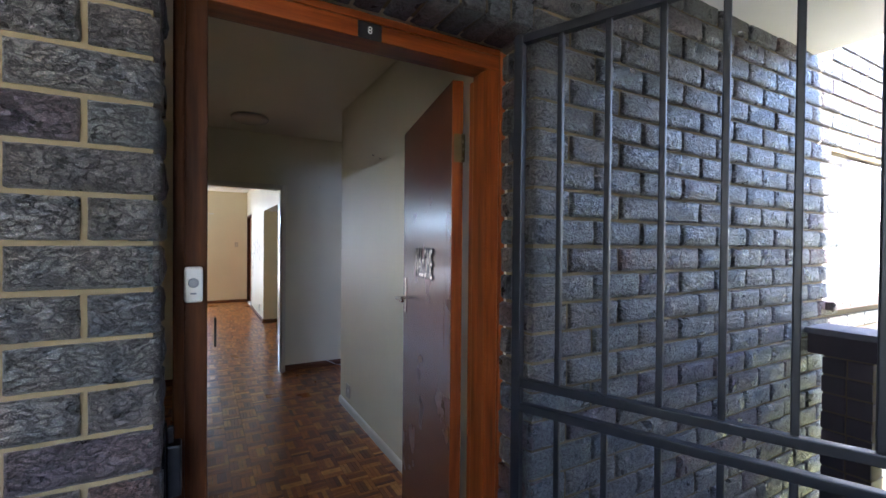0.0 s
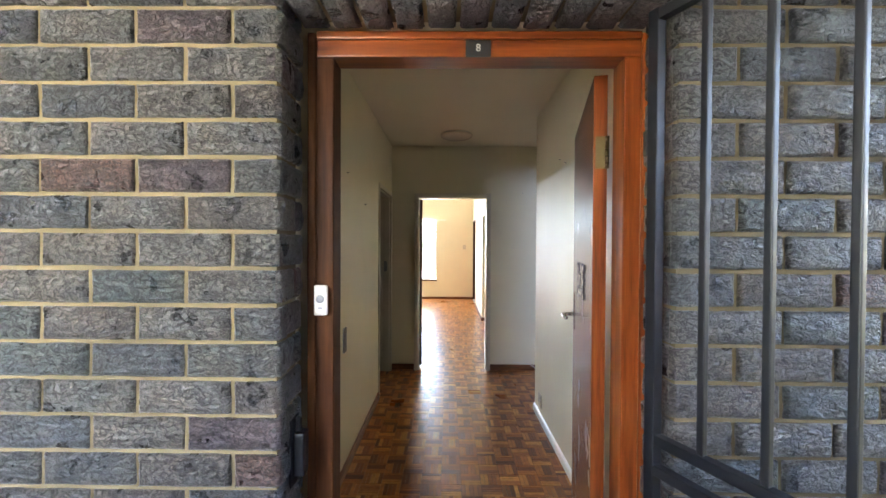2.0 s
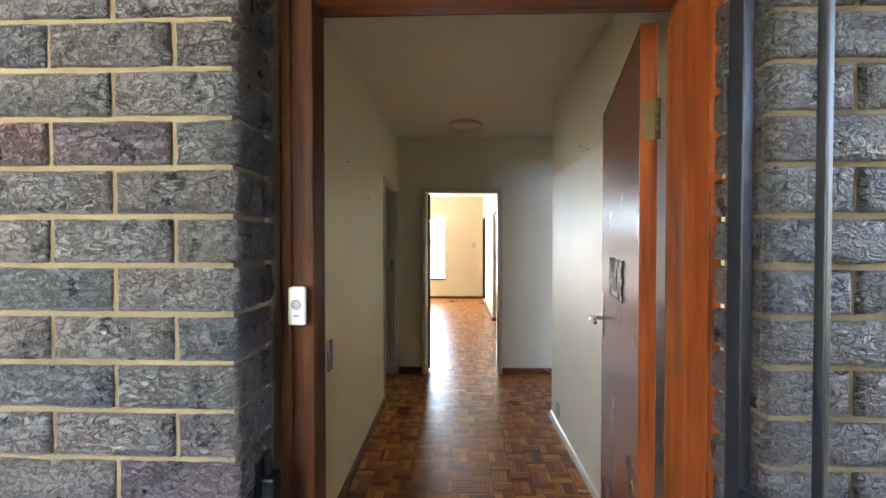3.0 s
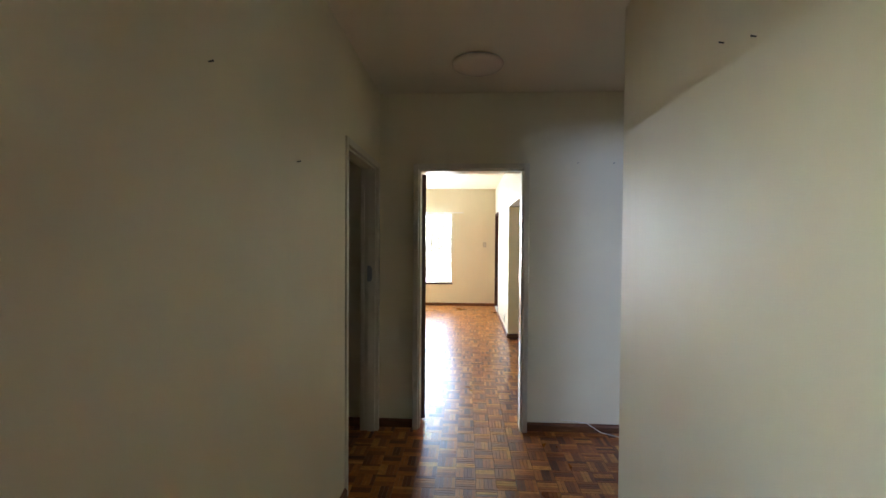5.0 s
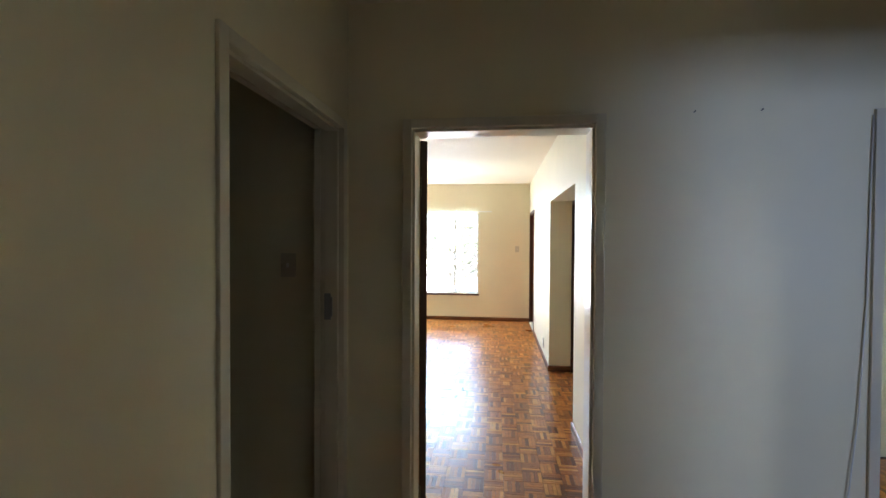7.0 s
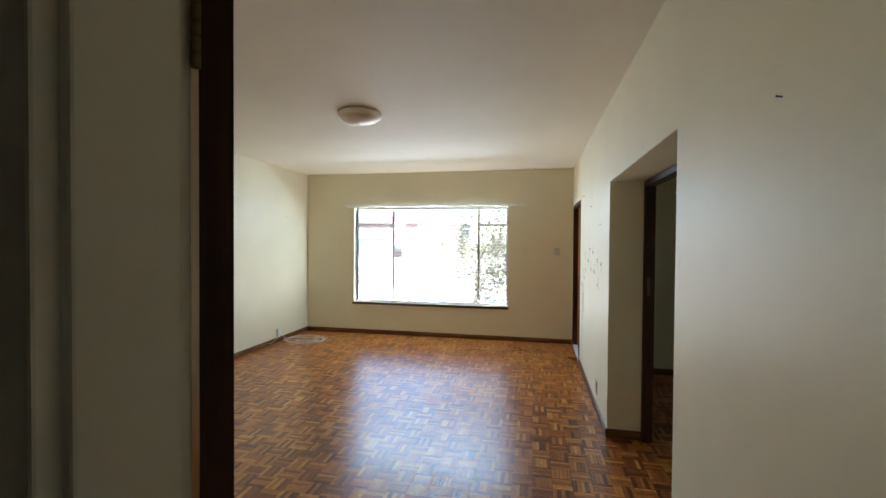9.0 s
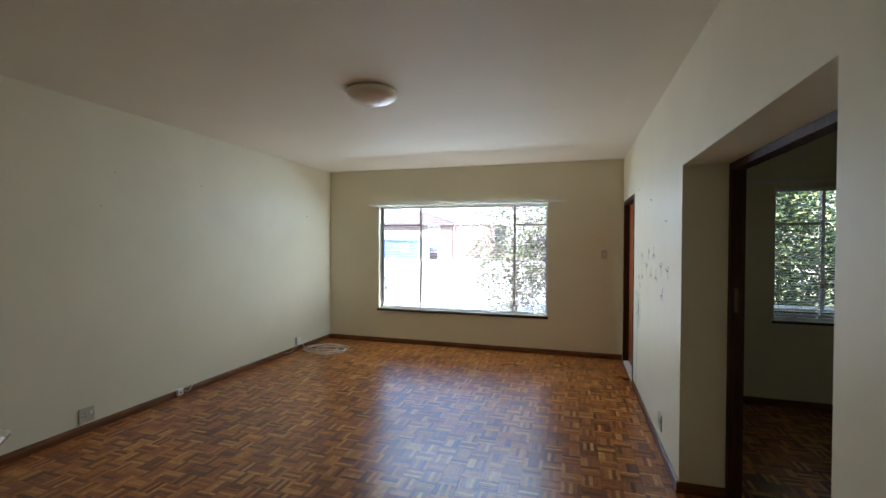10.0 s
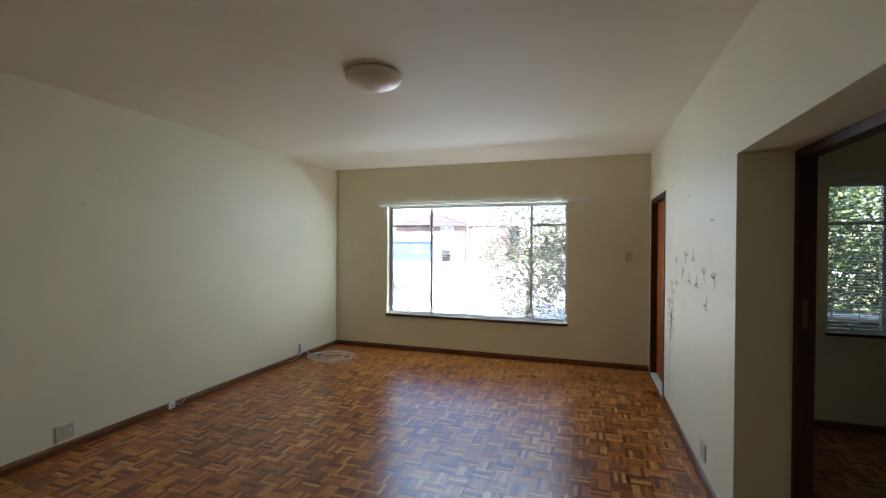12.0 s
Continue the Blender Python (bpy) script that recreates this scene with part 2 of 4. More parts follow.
def wall_bm(axis, p0, p1, a0, a1, z0, z1, holes=()):
    """A wall with thickness p0..p1 across axis, spanning a0..a1 and z0..z1, with holes (a0, a1, z0, z1) right through it."""
    bm = bmesh.new()
    us = sorted({a0, a1, *(min(max(v, a0), a1) for h in holes for v in h[:2])})
    zs = sorted({z0, z1, *(min(max(v, z0), z1) for h in holes for v in h[2:])})

    def solid(i, j):
        if not (0 <= i < len(us) - 1 and 0 <= j < len(zs) - 1):
            return False
        u, z = (us[i] + us[i + 1]) / 2, (zs[j] + zs[j + 1]) / 2
        return not any(h[0] < u < h[1] and h[2] < z < h[3] for h in holes)
    cache = {}

    def v(i, j, p):
        if (i, j, p) not in cache:
            cache[i, j, p] = bm.verts.new((p, us[i], zs[j]) if axis == "x" else (us[i], p, zs[j]))
        return cache[i, j, p]
    for i in range(len(us) - 1):
        for j in range(len(zs) - 1):
            if not solid(i, j):
                continue
            for p in (p0, p1):
                bm.faces.new((v(i, j, p), v(i + 1, j, p), v(i + 1, j + 1, p), v(i, j + 1, p)))
            for di, dj, e in ((-1, 0, ((i, j), (i, j + 1))), (1, 0, ((i + 1, j), (i + 1, j + 1))), (0, -1, ((i, j), (i + 1, j))), (0, 1, ((i, j + 1), (i + 1, j + 1)))):
                if not solid(i + di, j + dj):
                    (a, b), (c, d) = e
                    bm.faces.new((v(a, b, p0), v(c, d, p0), v(c, d, p1), v(a, b, p1)))
    return bm


def wall(name, axis, p0, p1, a0, a1, label, holes=(), z0=0.0, z1=2.645, mat=None):
    return structure(name, wall_bm(axis, p0, p1, a0, a1, z0, z1, holes), mat or CREAM, label, "wall")


# ---- the large structure ----
H = 2.645
FRONT, LEFT, RIGHT = -.19, -.635, .83      # brick face; hall walls
END0, END1 = 3.95, 4.07                    # wall at the end of the hall
LX0, LX1, LY1 = -3.66, .697, 10.41         # living room
DX0, DX1, DY0, DY1 = 1.0, 4.6, 5.4, 9.07   # room beyond the wide opening

bm = bmesh.new()
add_box(bm, -4.2, 5.2, .02, LY1 + .1, -.2, -.006)
structure("floor", bm, DARKWOOD, "dark sub-floor under mosaic parquet", "floor")
bm = bmesh.new()
add_box(bm, -4.2, 5.2, -.1, 10.66, H, H + .2)
structure("ceiling", bm, CEIL, "plain off-white plaster ceiling", "ceiling")

# unseen wall ring added on top, lengthening the building's shadow
bm = bmesh.new()
for x0, x1, y0, y1 in ((-4.2, 5.2, -.1, .1), (-4.2, 5.2, 10.46, 10.66), (-4.2, -4.0, .101, 10.459), (5.0, 5.2, .101, 10.459)):
    add_box(bm, x0, x1, y0, y1, H + .201, 3.3)
structure("wall_upper_storey", bm, WHITEWALL, "plain unseen wall ring added above the ceiling", "wall")

CREAM_LABEL = "smooth cream-painted plaster wall with small nail holes"
wall("wall_hall_left", "x", LEFT - .12, LEFT, .1, END0, CREAM_LABEL, [(3.005, 3.86, 0, 2.045)])
wall("wall_hall_right", "x", RIGHT, RIGHT + .12, .1, 2.62, CREAM_LABEL)
wall("wall_passage", "y", 2.62, 2.74, RIGHT, 4.9, CREAM_LABEL, [(1.5, 2.35, 0, 2.06)])
wall("wall_hall_end", "y", END0, END1, -3.78, 5.0, CREAM_LABEL, [(-.335, .505, 0, 2.055), (1.645, 2.46, 0, 2.055)])
wall("wall_living_left", "x", LX0 - .2, LX0, END1, LY1, CREAM_LABEL)
wall("wall_living_right", "x", LX1, DX0, END1, DY1 + .12, CREAM_LABEL, [(5.575, 7.2, 0, 2.008)])
wall("wall_living_door", "x", LX1, LX1 + .22, DY1 + .12, LY1, CREAM_LABEL, [(9.32, 10.30, 0, 2.075)])
wall("wall_living_window", "y", LY1, LY1 + .22, LX0 - .2, LX1 + .22, CREAM_LABEL, [(-2.815, -.272, .52, 2.083)])
wall("wall_dining_window", "y", DY1, DY1 + .12, DX0, 4.8, CREAM_LABEL, [(1.89, 3.75, .81, 2.066)])
wall("wall_dining_side", "x", 4.6, 4.8, DY0, DY1, CREAM_LABEL)
wall("wall_dining_back", "y", DY0, DY0 + .1, DX0, 4.6, CREAM_LABEL)
wall("wall_bedroom_side", "x", 4.8, 5.0, END1, DY0 + .1, CREAM_LABEL, [(4.2, 5.2, .9, 2.1)])
wall("wall_passage_end", "x", 4.9, 5.0, .1, END0, CREAM_LABEL)
wall("wall_dark_room_side", "x", -3.78, -3.66, .1, END0, CREAM_LABEL)
wall("wall_front_inside", "y", -.05, .1, -3.78, 5.0, CREAM_LABEL, [(-.378, .576, 0, 2.09), (2.5, 4.1, 1.17, 1.95)])

# the brick front: a mortar core behind the single bricks
C0, JOINT, COURSE, LEN = .035, .011, .088, .2304
TOP = 2.39
BACK = FRONT + .011
b = wall_bm("y", BACK, -.05, -2.4, -.375, -.1, TOP)
wall_left = structure("wall_front_left", b, MORTAR, "rock-faced grey-brown brick wall with yellow mortar joints", "wall")
b = wall_bm("y", BACK, -.05, .571, 5.0, -.1, TOP + .25, [(2.5, 4.1, 1.17, 1.95)])
wall_right = structure("wall_front_right", b, MORTAR, "rock-faced grey-brown brick wall with yellow mortar joints", "wall")
b = wall_bm("y", BACK, -.05, -.375, .571, 2.091, TOP)
lintel = structure("wall_front_lintel", b, MORTAR, "brick lintel of soldier bricks over the front door", "wall")

# gallery outside the front door
bm = bmesh.new()
add_box(bm, -2.5, 2.46, -2.3, .02, -.25, -.02)
structure("gallery_floor", bm, CONCRETE, "grey concrete floor of the access gallery", "floor")
# slab extended past the parapet, unseen, to keep sun and high sky out
bm = bmesh.new()
add_box(bm, -2.5, 2.34, -4.4, FRONT + .011, TOP, TOP + .2)
structure("gallery_ceiling", bm, WHITEWALL, "white-painted concrete slab over the gallery", "ceiling")
bm = bmesh.new()
add_box(bm, -2.5, -2.4, -2.3, -.05, -.02, TOP)
structure("wall_gallery_end", bm, WHITEWALL, "plain wall closing the gallery", "wall")
# unseen wall, full height on the right, added to cut the gallery's daylight
bm = bmesh.new()
add_box(bm, -.6, 2.46, -2.3, -2.08, -.02, TOP)
add_box(bm, -2.4, -.601, -2.3, -2.08, -.02, 1.12)
structure("wall_gallery_parapet", bm, CONCRETE, "unseen wall and parapet added to limit the gallery's light", "wall")

# outdoors
# unseen wall added beyond the gallery end to block low sky light
bm = bmesh.new()
add_box(bm, 4.5, 4.9, -9, -.7, -.28, 2.66)
structure("wall_side_wing", bm, DARKBRICK, "unseen dark brick wall added to block the low sky", "wall")
bm = bmesh.new()
bmesh.ops.create_grid(bm, x_segments=8, y_segments=8, size=600, matrix=Matrix.Translation((0, 0, -.3)))
structure("ground", bm, GRASS, "dry lawn and pale yard reaching the distance", "ground")
bm = bmesh.new()
add_box(bm, -30, .9, 10.7, 44, -.32, -.27)
structure("pavement", bm, WHITEWALL, "pale sunlit paved yard", "pavement")
# unseen paving added as a reflector, throwing sunlight up into gallery and hall
bm = bmesh.new()
add_box(bm, -14, 4.4, -14, -2.4, -.32, -.27)
structure("pavement_front", bm, BOUNCE_CONCRETE, "unseen concrete paving added to bounce sunlight into the gallery", "pavement")
bm = bmesh.new()
add_box(bm, .92, 6.0, DY1 + .12, 10.63, -.28, -.03)
structure("balcony_floor", bm, CONCRETE, "grey concrete balcony floor", "floor")


def skirting(name, axis, p, side, a0, a1, mat=SKIRT, h=.065, label="brown varnished wooden skirting board"):
    """A skirting board with a rounded top, on the wall face p, towards side."""
    bm = bmesh.new()
    prof = [(0, 0), (.018, 0), (.018, h - .02), (.014, h - .006), (.007, h), (0, h)]
    ends = []
    for a in (a0, a1):
        ends.append([bm.verts.new((p + side * (d - .002), a, z) if axis == "x" else (a, p + side * (d - .002), z)) for d, z in prof])
    n = len(prof)
    for k in range(n):
        bm.faces.new((ends[0][k], ends[0][(k + 1) % n], ends[1][(k + 1) % n], ends[1][k]))
    bm.faces.new(ends[0][::-1])
    bm.faces.new(ends[1])
    return structure(name, bm, mat, label, "skirting")


skirting("baseboard_living_window", "y", LY1, -1, LX0 + .016, LX1)
skirting("baseboard_living_left", "x", LX0, 1, END1, LY1)
skirting("baseboard_living_right", "x", LX1, -1, 7.2, 9.3)
skirting("baseboard_living_corner", "x", LX1, -1, END1, 5.575)
skirting("baseboard_opening_far", "y", 7.2, -1, LX1 - .016, DX0 - .02)
skirting("baseboard_hall_left", "x", LEFT, 1, .1, 2.96)
skirting("baseboard_hall_right", "x", RIGHT, -1, .1, 2.74, FRAMEPAINT, .06, "narrow cream-painted skirting board")
skirting("baseboard_hall_end_left", "y", END0, -1, LEFT, -.365)
skirting("baseboard_hall_end", "y", END0, -1, .53, 1.6)
skirting("baseboard_dining_window", "y", DY1, -1, DX0, 4.6)
skirting("baseboard_dark_room", "y", END0, -1, -3.66, LEFT - .12)


# ---- doors and frames ----
def steel_frame(name, axis, face, back, a0, a1, top, label, proud=.012, rebate=.055):
    """Pressed-steel door frame round an opening: a flat face, a stepped rebate and the lining. face: the plane of its front, back: of its rear."""
    root = thing(name, label, "door frame", kind="structure")
    s = 1 if back > face else -1

    def put(n, u0, u1, p0, p1, z0, z1, bevel=.004):
        lo, hi = min(p0, p1), max(p0, p1)
        bm = bmesh.new()
        add_box(bm, *((lo, hi, u0, u1) if axis == "x" else (u0, u1, lo, hi)), z0, z1, bevel)
        part(n, bm, FRAMEPAINT, root)
    o = .042
    f = face - s * proud
    e = back + s * .012
    for u, q in ((a0, -1), (a1, 1)):
        lo, hi = sorted((u, u + q * o))
        put("face_strip", lo, hi, f, face + s * .02, 0, top + o)
        put("rear_strip", lo, hi, back - s * .02, e, 0, top + o)
        lo, hi = sorted((u - q * .012, u + q * .006))
        put("stop", lo, hi, f + s * .026, e - s * rebate, 0, top - .0125)
        lo, hi = sorted((u, u + q * .007))
        put("lining", lo, hi, face + s * .021, back - s * .021, 0, top)
    put("head_face", a0 - .001, a1 + .001, f, face + s * .02, top, top + o)
    put("head_rear", a0 - .001, a1 + .001, back - s * .02, e, top, top + o)
    put("head_stop", a0 - .005, a1 + .005, f + s * .026, e - s * rebate, top - .012, top + .006)
    return root


steel_frame("door_frame_living", "y", END0, END1, -.32, .492, 2.043, "cream-painted pressed steel door frame, chipped at the edges", .055, .03)
side_frame = steel_frame("door_frame_left_room", "x", LEFT, LEFT - .12, 3.0, 3.855, 2.04, "cream-painted pressed steel door frame of a dark room")
steel_frame("door_frame_bedroom", "y", END0, END1, 1.655, 2.45, 2.043, "cream-painted pressed steel door frame at the passage")
boxpart("strike_plate", (LEFT - .075, LEFT - .045, 3.838, 3.842, 1.17, 1.29), GREYP, side_frame, .001, "worn metal strike plate")
boxpart("strike_lip", (LEFT - .045, LEFT - .037, 3.834, 3.842, 1.185, 1.275), GREYP, side_frame, .001)


def lever_handle(parent, x, y, z, side, mat=CHROME):
    """A long plate with a lever and a keyhole on the face y, pointing away along side; lever towards -x."""
    boxpart("handle_plate", (x - .019, x + .019, *sorted((y, y + side * .005)), z - .075, z + .105), mat, parent, .002, "worn chrome lock plate")
    bm = bmesh.new()
    add_rod(bm, (x, y + side * .004, z), (x, y + side * .05, z), .009, 14)
    add_tube(bm, [(x + .006, y + side * .05, z), (x - .03, y + side * .052, z + .002), (x - .075, y + side * .05, z + .003), (x - .112, y + side * .044, z - .002)], .0085, 10)
    part("lever", bm, mat, parent, "curved chrome lever", True)
    bm = bmesh.new()
    add_rod(bm, (x, y + side * .0045, z - .05), (x, y + side * .0062, z - .05), .005, 10)
    part("keyhole", bm, BLACKP, parent)


def hinge(parent, x, y, z, mat=BRASS, leafdir=1):
    """A butt hinge: knuckles along the pin and one leaf with screws, on the door's edge, which faces -y."""
    bm = bmesh.new()
    for k in range(5):
        add_rod(bm, (x, y, z - .05 + k * .0202), (x, y, z - .0312 + k * .0202), .0062, 12)
    h = part("hinge", bm, mat, parent, "dull brass butt hinge", True)
    lo, hi = sorted((x, x + leafdir * .034))
    boxpart("hinge_leaf", (lo, hi, y + .0005, y + .003, z - .05, z + .05), mat, h, .0006)
    bm = bmesh.new()
    for k in range(4):
        add_rod(bm, (x + leafdir * (.014 + .01 * (k % 2)), y + .0012, z - .037 + k * .025), (x + leafdir * (.014 + .01 * (k % 2)), y - .0012, z - .037 + k * .025), .0042, 10)
    part("screw_heads", bm, BRASS, h)


# front door frame
ff = thing("front_door_frame", "varnished red-brown hardwood door frame with worn edges", "door frame", kind="structure")
FX0, FX1, FZ = -.346, .571, 2.073
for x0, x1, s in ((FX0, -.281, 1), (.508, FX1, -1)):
    # left jamb and bead take a darker, browner wood than the right
    jamb_wood = MAHOGANY_BROWN if s > 0 else MAHOGANY
    boxpart("jamb", (x0, x1, -.022, .062, -.02, FZ - .062), jamb_wood, ff, .004, "darker, browner jamb" if s > 0 else "")
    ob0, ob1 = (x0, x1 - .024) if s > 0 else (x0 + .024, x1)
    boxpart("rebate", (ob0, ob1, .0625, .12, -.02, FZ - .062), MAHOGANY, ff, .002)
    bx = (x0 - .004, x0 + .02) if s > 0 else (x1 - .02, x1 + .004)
    boxpart("bead", (*bx, -.034, -.0225, -.02, FZ), jamb_wood, ff, .005, "rounded hardwood bead")
boxpart("head", (FX0, FX1, -.0225, .062, FZ - .0615, FZ), MAHOGANY_H, ff, .004)
boxpart("head_rebate", (FX0, FX1, .0625, .12, FZ - .037, FZ), MAHOGANY_H, ff, .002)
boxpart("head_bead", (FX0 + .02, FX1 - .02, -.034, -.023, FZ - .018, FZ + .004), MAHOGANY_H, ff, .005, "rounded hardwood bead")
bm = bmesh.new()
add_box(bm, -.2655, -.2645 + .004, .02, .05, 1.19, 1.26, .001)
part("strike", bm, BLACKP, ff, "dark worn lock recess")
boxpart("threshold", (FX0, FX1, -.06, .12, -.02, .012), MAHOGANY, ff, .004)

# front door leaf, standing open against the hall wall; built along +y from its hinge, outside face towards -x
fd = thing("front_door", "dark glossy varnished veneer front door standing open into the hall", "door", pose(.487, .163, 0, 0, 0, -12.1))
boxpart("leaf", (.0, .040, .0, .815, .012, 2.03), DOORFACE, fd, .002)
boxpart("edge_lipping", (-.0005, .0405, -.0035, .0, .012, 2.03), MAHOGANY, fd, .001, "red-brown hardwood edge lipping")
for hz in (.25, 1.79):
    hinge(fd, .040, -.007, hz, BRASS, -1)


def handle_side(parent, y, z):
    """Lever handle on the outside face of the front door (x = 0), lever towards the hinge side."""
    boxpart("handle_plate", (-.005, 0, y - .019, y + .019, z - .075, z + .105), CHROME, parent, .002, "worn chrome lock plate")
    bm = bmesh.new()
    add_rod(bm, (-.004, y, z), (-.05, y, z), .009, 14)
    add_tube(bm, [(-.05, y + .006, z), (-.053, y - .03, z + .002), (-.05, y - .075, z + .003), (-.043, y - .112, z - .002)], .0085, 10)
    part("lever", bm, CHROME, parent, "curved chrome lever", True)


handle_side(fd, .752, 1.165)


def letters(name, text, size, mat, parent, m, depth=.001, offset=0.0, narrow=1.0):
    """Raised lettering in the built-in font, as a mesh."""
    cu = bpy.data.curves.new(name, 'FONT')
    cu.body, cu.size, cu.extrude, cu.offset = text, size, depth, offset
    cu.align_x, cu.align_y = 'CENTER', 'CENTER'
    tmp = bpy.data.objects.new(name, cu)
    me = bpy.data.meshes.new_from_object(tmp)
    bpy.data.objects.remove(tmp)
    me.transform(m @ Matrix.Diagonal((narrow, 1, 1, 1)))
    me.materials.clear()
    me.materials.append(mat)
    ob = new(name, me)
    ob.parent = parent
    return ob


# welcome sign on the door's outside face: seen from -x, its left end is the far end
sign_at = pose(.487, .163, 0, 0, 0, -12.1) @ Matrix.Translation((-.001, .375, 1.355)) @ pose(0, 0, 0, 90, 0, -90)
ws = thing("welcome_sign", "cut-out welcome lettering outlined in black on a dark door", "sign", sign_at)
letters("outline", "WeLcOME", .18, BLACKP, ws, pose(0, 0, .003), .0018, .004, .36)
letters("lettering", "WeLcOME", .18, CHROME, ws, pose(0, 0, .0056), .0006, -.0016, .36)

np_ = thing("number_plate", "small black plate with a white 8 on the door head", "house number", pose(.112, -.0225, 2.033))
boxpart("plate", (-.034, .034, -.004, 0, -.0235, .0235), BLACKP, np_, .001)
letters("digit", "8", .028, WHITEP, np_, pose(0, -.0045, 0, 90, 0, 0), .0006)

bell = thing("door_bell", "white plastic doorbell push with a grey round button", "doorbell", pose(-.309, -.0345, 1.35))
bm = bmesh.new()
add_box(bm, -.0185, .0185, -.016, 0, -.041, .041, .007)
part("housing", bm, WHITEP, bell, "", True)
bm = bmesh.new()
add_lathe(bm, [(0, .003), (.008, .0025), (.0105, .0012), (.011, -.001)], seg=28)
bm.transform(pose(0, -.0165, .004, 90, 0, 0))
part("button", bm, GREYP, bell, "grey round button", True)
boxpart("mark", (-.006, .006, -.0172, -.0162, -.022, -.018), GREYP, bell, 0)

# security gate, hinged at the brick reveal and standing open
gate = thing("security_gate", "black-painted steel bar security gate standing open", "gate", pose(.527, -.165, 0, 0, 0, 24.0))


def square_bar(name, a, b, r, parent=gate):
    bm = bmesh.new()
    add_box(bm, a[0] - r, b[0] + r, b[1] - r, a[1] + r, a[2] - (r if a[2] == b[2] else 0), b[2] + (r if a[2] == b[2] else 0), .003)
    return part(name, bm, STEEL, parent)


GW = .90
square_bar("hinge_post", (0, 0, .06), (0, 0, 2.06), .014)
square_bar("closing_post", (0, -GW, .06), (0, -GW, 2.06), .014)
for z in (.085, .97, 1.042, 2.045):
    square_bar("rail", (0, -.0145, z), (0, -GW + .0145, z), .0125)
for k in range(1, 7):
    y = .004 - k * .129
    if k < 7:
        square_bar("bar", (0, y, 1.055), (0, y, 2.032), .0078)
        square_bar("lower_bar", (0, y, .098), (0, y, .957), .0078)
for z in (.4, 1.75):
    bm = bmesh.new()
    add_rod(bm, (.0, .026, z - .03), (.0, .026, z + .03), .009, 12)
    add_box(bm, -.008, .008, .01, .03, z - .008, z + .008, .002)
    part("hinge_pin", bm, STEEL, gate)
boxpart("lock_box", (-.016, .016, -GW + .0145, -GW + .085, .99, 1.022), STEEL, gate, .003)

keeper = thing("gate_lock_keeper", "black steel gate lock keeper on the brick reveal", "gate lock", pose(-.364, -.1, .97))
boxpart("back_plate", (0, .006, -.03, .03, -.085, .085), STEEL, keeper, .002)
boxpart("catch", (.0065, .034, -.018, .022, -.06, .05), STEEL, keeper, .005)
boxpart("tongue", (.008, .02, -.006, .01, .051, .085), STEEL, keeper, .003)

# door from the hall to the living room, swung right back into the living room
hd = thing("living_room_door", "tan veneered flush door swung open into the living room", "door", pose(-.312, 4.085, 0, 0, 0, 135.5))
boxpart("leaf", (.0, .805, -.04, .0, .012, 2.03), TAN, hd, .002)
boxpart("hinge_lipping", (-.004, .0, -.0405, .0005, .012, 2.03), DARKWOOD, hd, .001, "dark stained edge lipping")
boxpart("lock_lipping", (.8055, .809, -.0405, .0005, .012, 2.03), SKIRT, hd, .001)
for s, y in ((1, 0), (-1, -.04)):
    lever_handle(hd, .752, y, 1.225, s)
for hz in (.25, 1.8):
    bm = bmesh.new()
    for k in range(5):
        add_rod(bm, (-.008, .004, hz - .05 + k * .0202), (-.008, .004, hz - .0312 + k * .0202), .006, 12)
    part("hinge", bm, BRASS, hd, "dull brass butt hinge", True)

# balcony door in the living room
bf = thing("balcony_door_frame", "dark stained wooden door frame", "door frame", kind="structure")
for y0, y1 in ((9.322, 9.372), (10.248, 10.298)):
    boxpart("jamb", (LX1 - .006, LX1 + .12, y0, y1, 0, 2.073), DARKWOOD, bf, .003)
boxpart("head", (LX1 - .006, LX1 + .12, 9.3725, 10.2475, 2.025, 2.073), DARKWOOD, bf, .003)
boxpart("weather_bar", (LX1 + .0, LX1 + .11, 9.3725, 10.2475, 0.001, .03), WHITEMETAL, bf, .004, "pale worn threshold strip")
bd = thing("balcony_door", "closed orange-brown veneered door to the balcony", "door", pose(LX1 + .062, 9.375, 0))
boxpart("leaf", (0, .042, .002, .868, .034, 2.022), ORANGE, bd, .002)
boxpart("handle_plate", (-.005, 0, .06, .1, 1.0, 1.18), CHROME, bd, .002)
bm = bmesh.new()
add_tube(bm, [(0, .08, 1.1), (-.045, .08, 1.1), (-.05, .1, 1.1), (-.048, .19, 1.098)], .0085, 10)
part("lever", bm, CHROME, bd, "", True)

# wooden frame in the wide opening, on the far side of the thick wall
of = thing("opening_frame", "dark stained wooden frame round the wide opening", "door frame", kind="structure")
boxpart("jamb", (DX0 - .055, DX0 + .02, 7.15, 7.198, 0, 2.006), DARKWOOD, of, .003)
boxpart("jamb", (DX0 - .055, DX0 + .02, 5.577, 5.65, 0, 2.006), DARKWOOD, of, .003)
boxpart("head", (DX0 - .055, DX0 + .02, 5.6505, 7.1495, 1.962, 2.006), DARKWOOD, of, .003)
boxpart("strike_plate", (DX0 - .035, DX0 - .015, 7.1465, 7.1498, 1.13, 1.27), BRASS, of, .001, "metal strike plate")


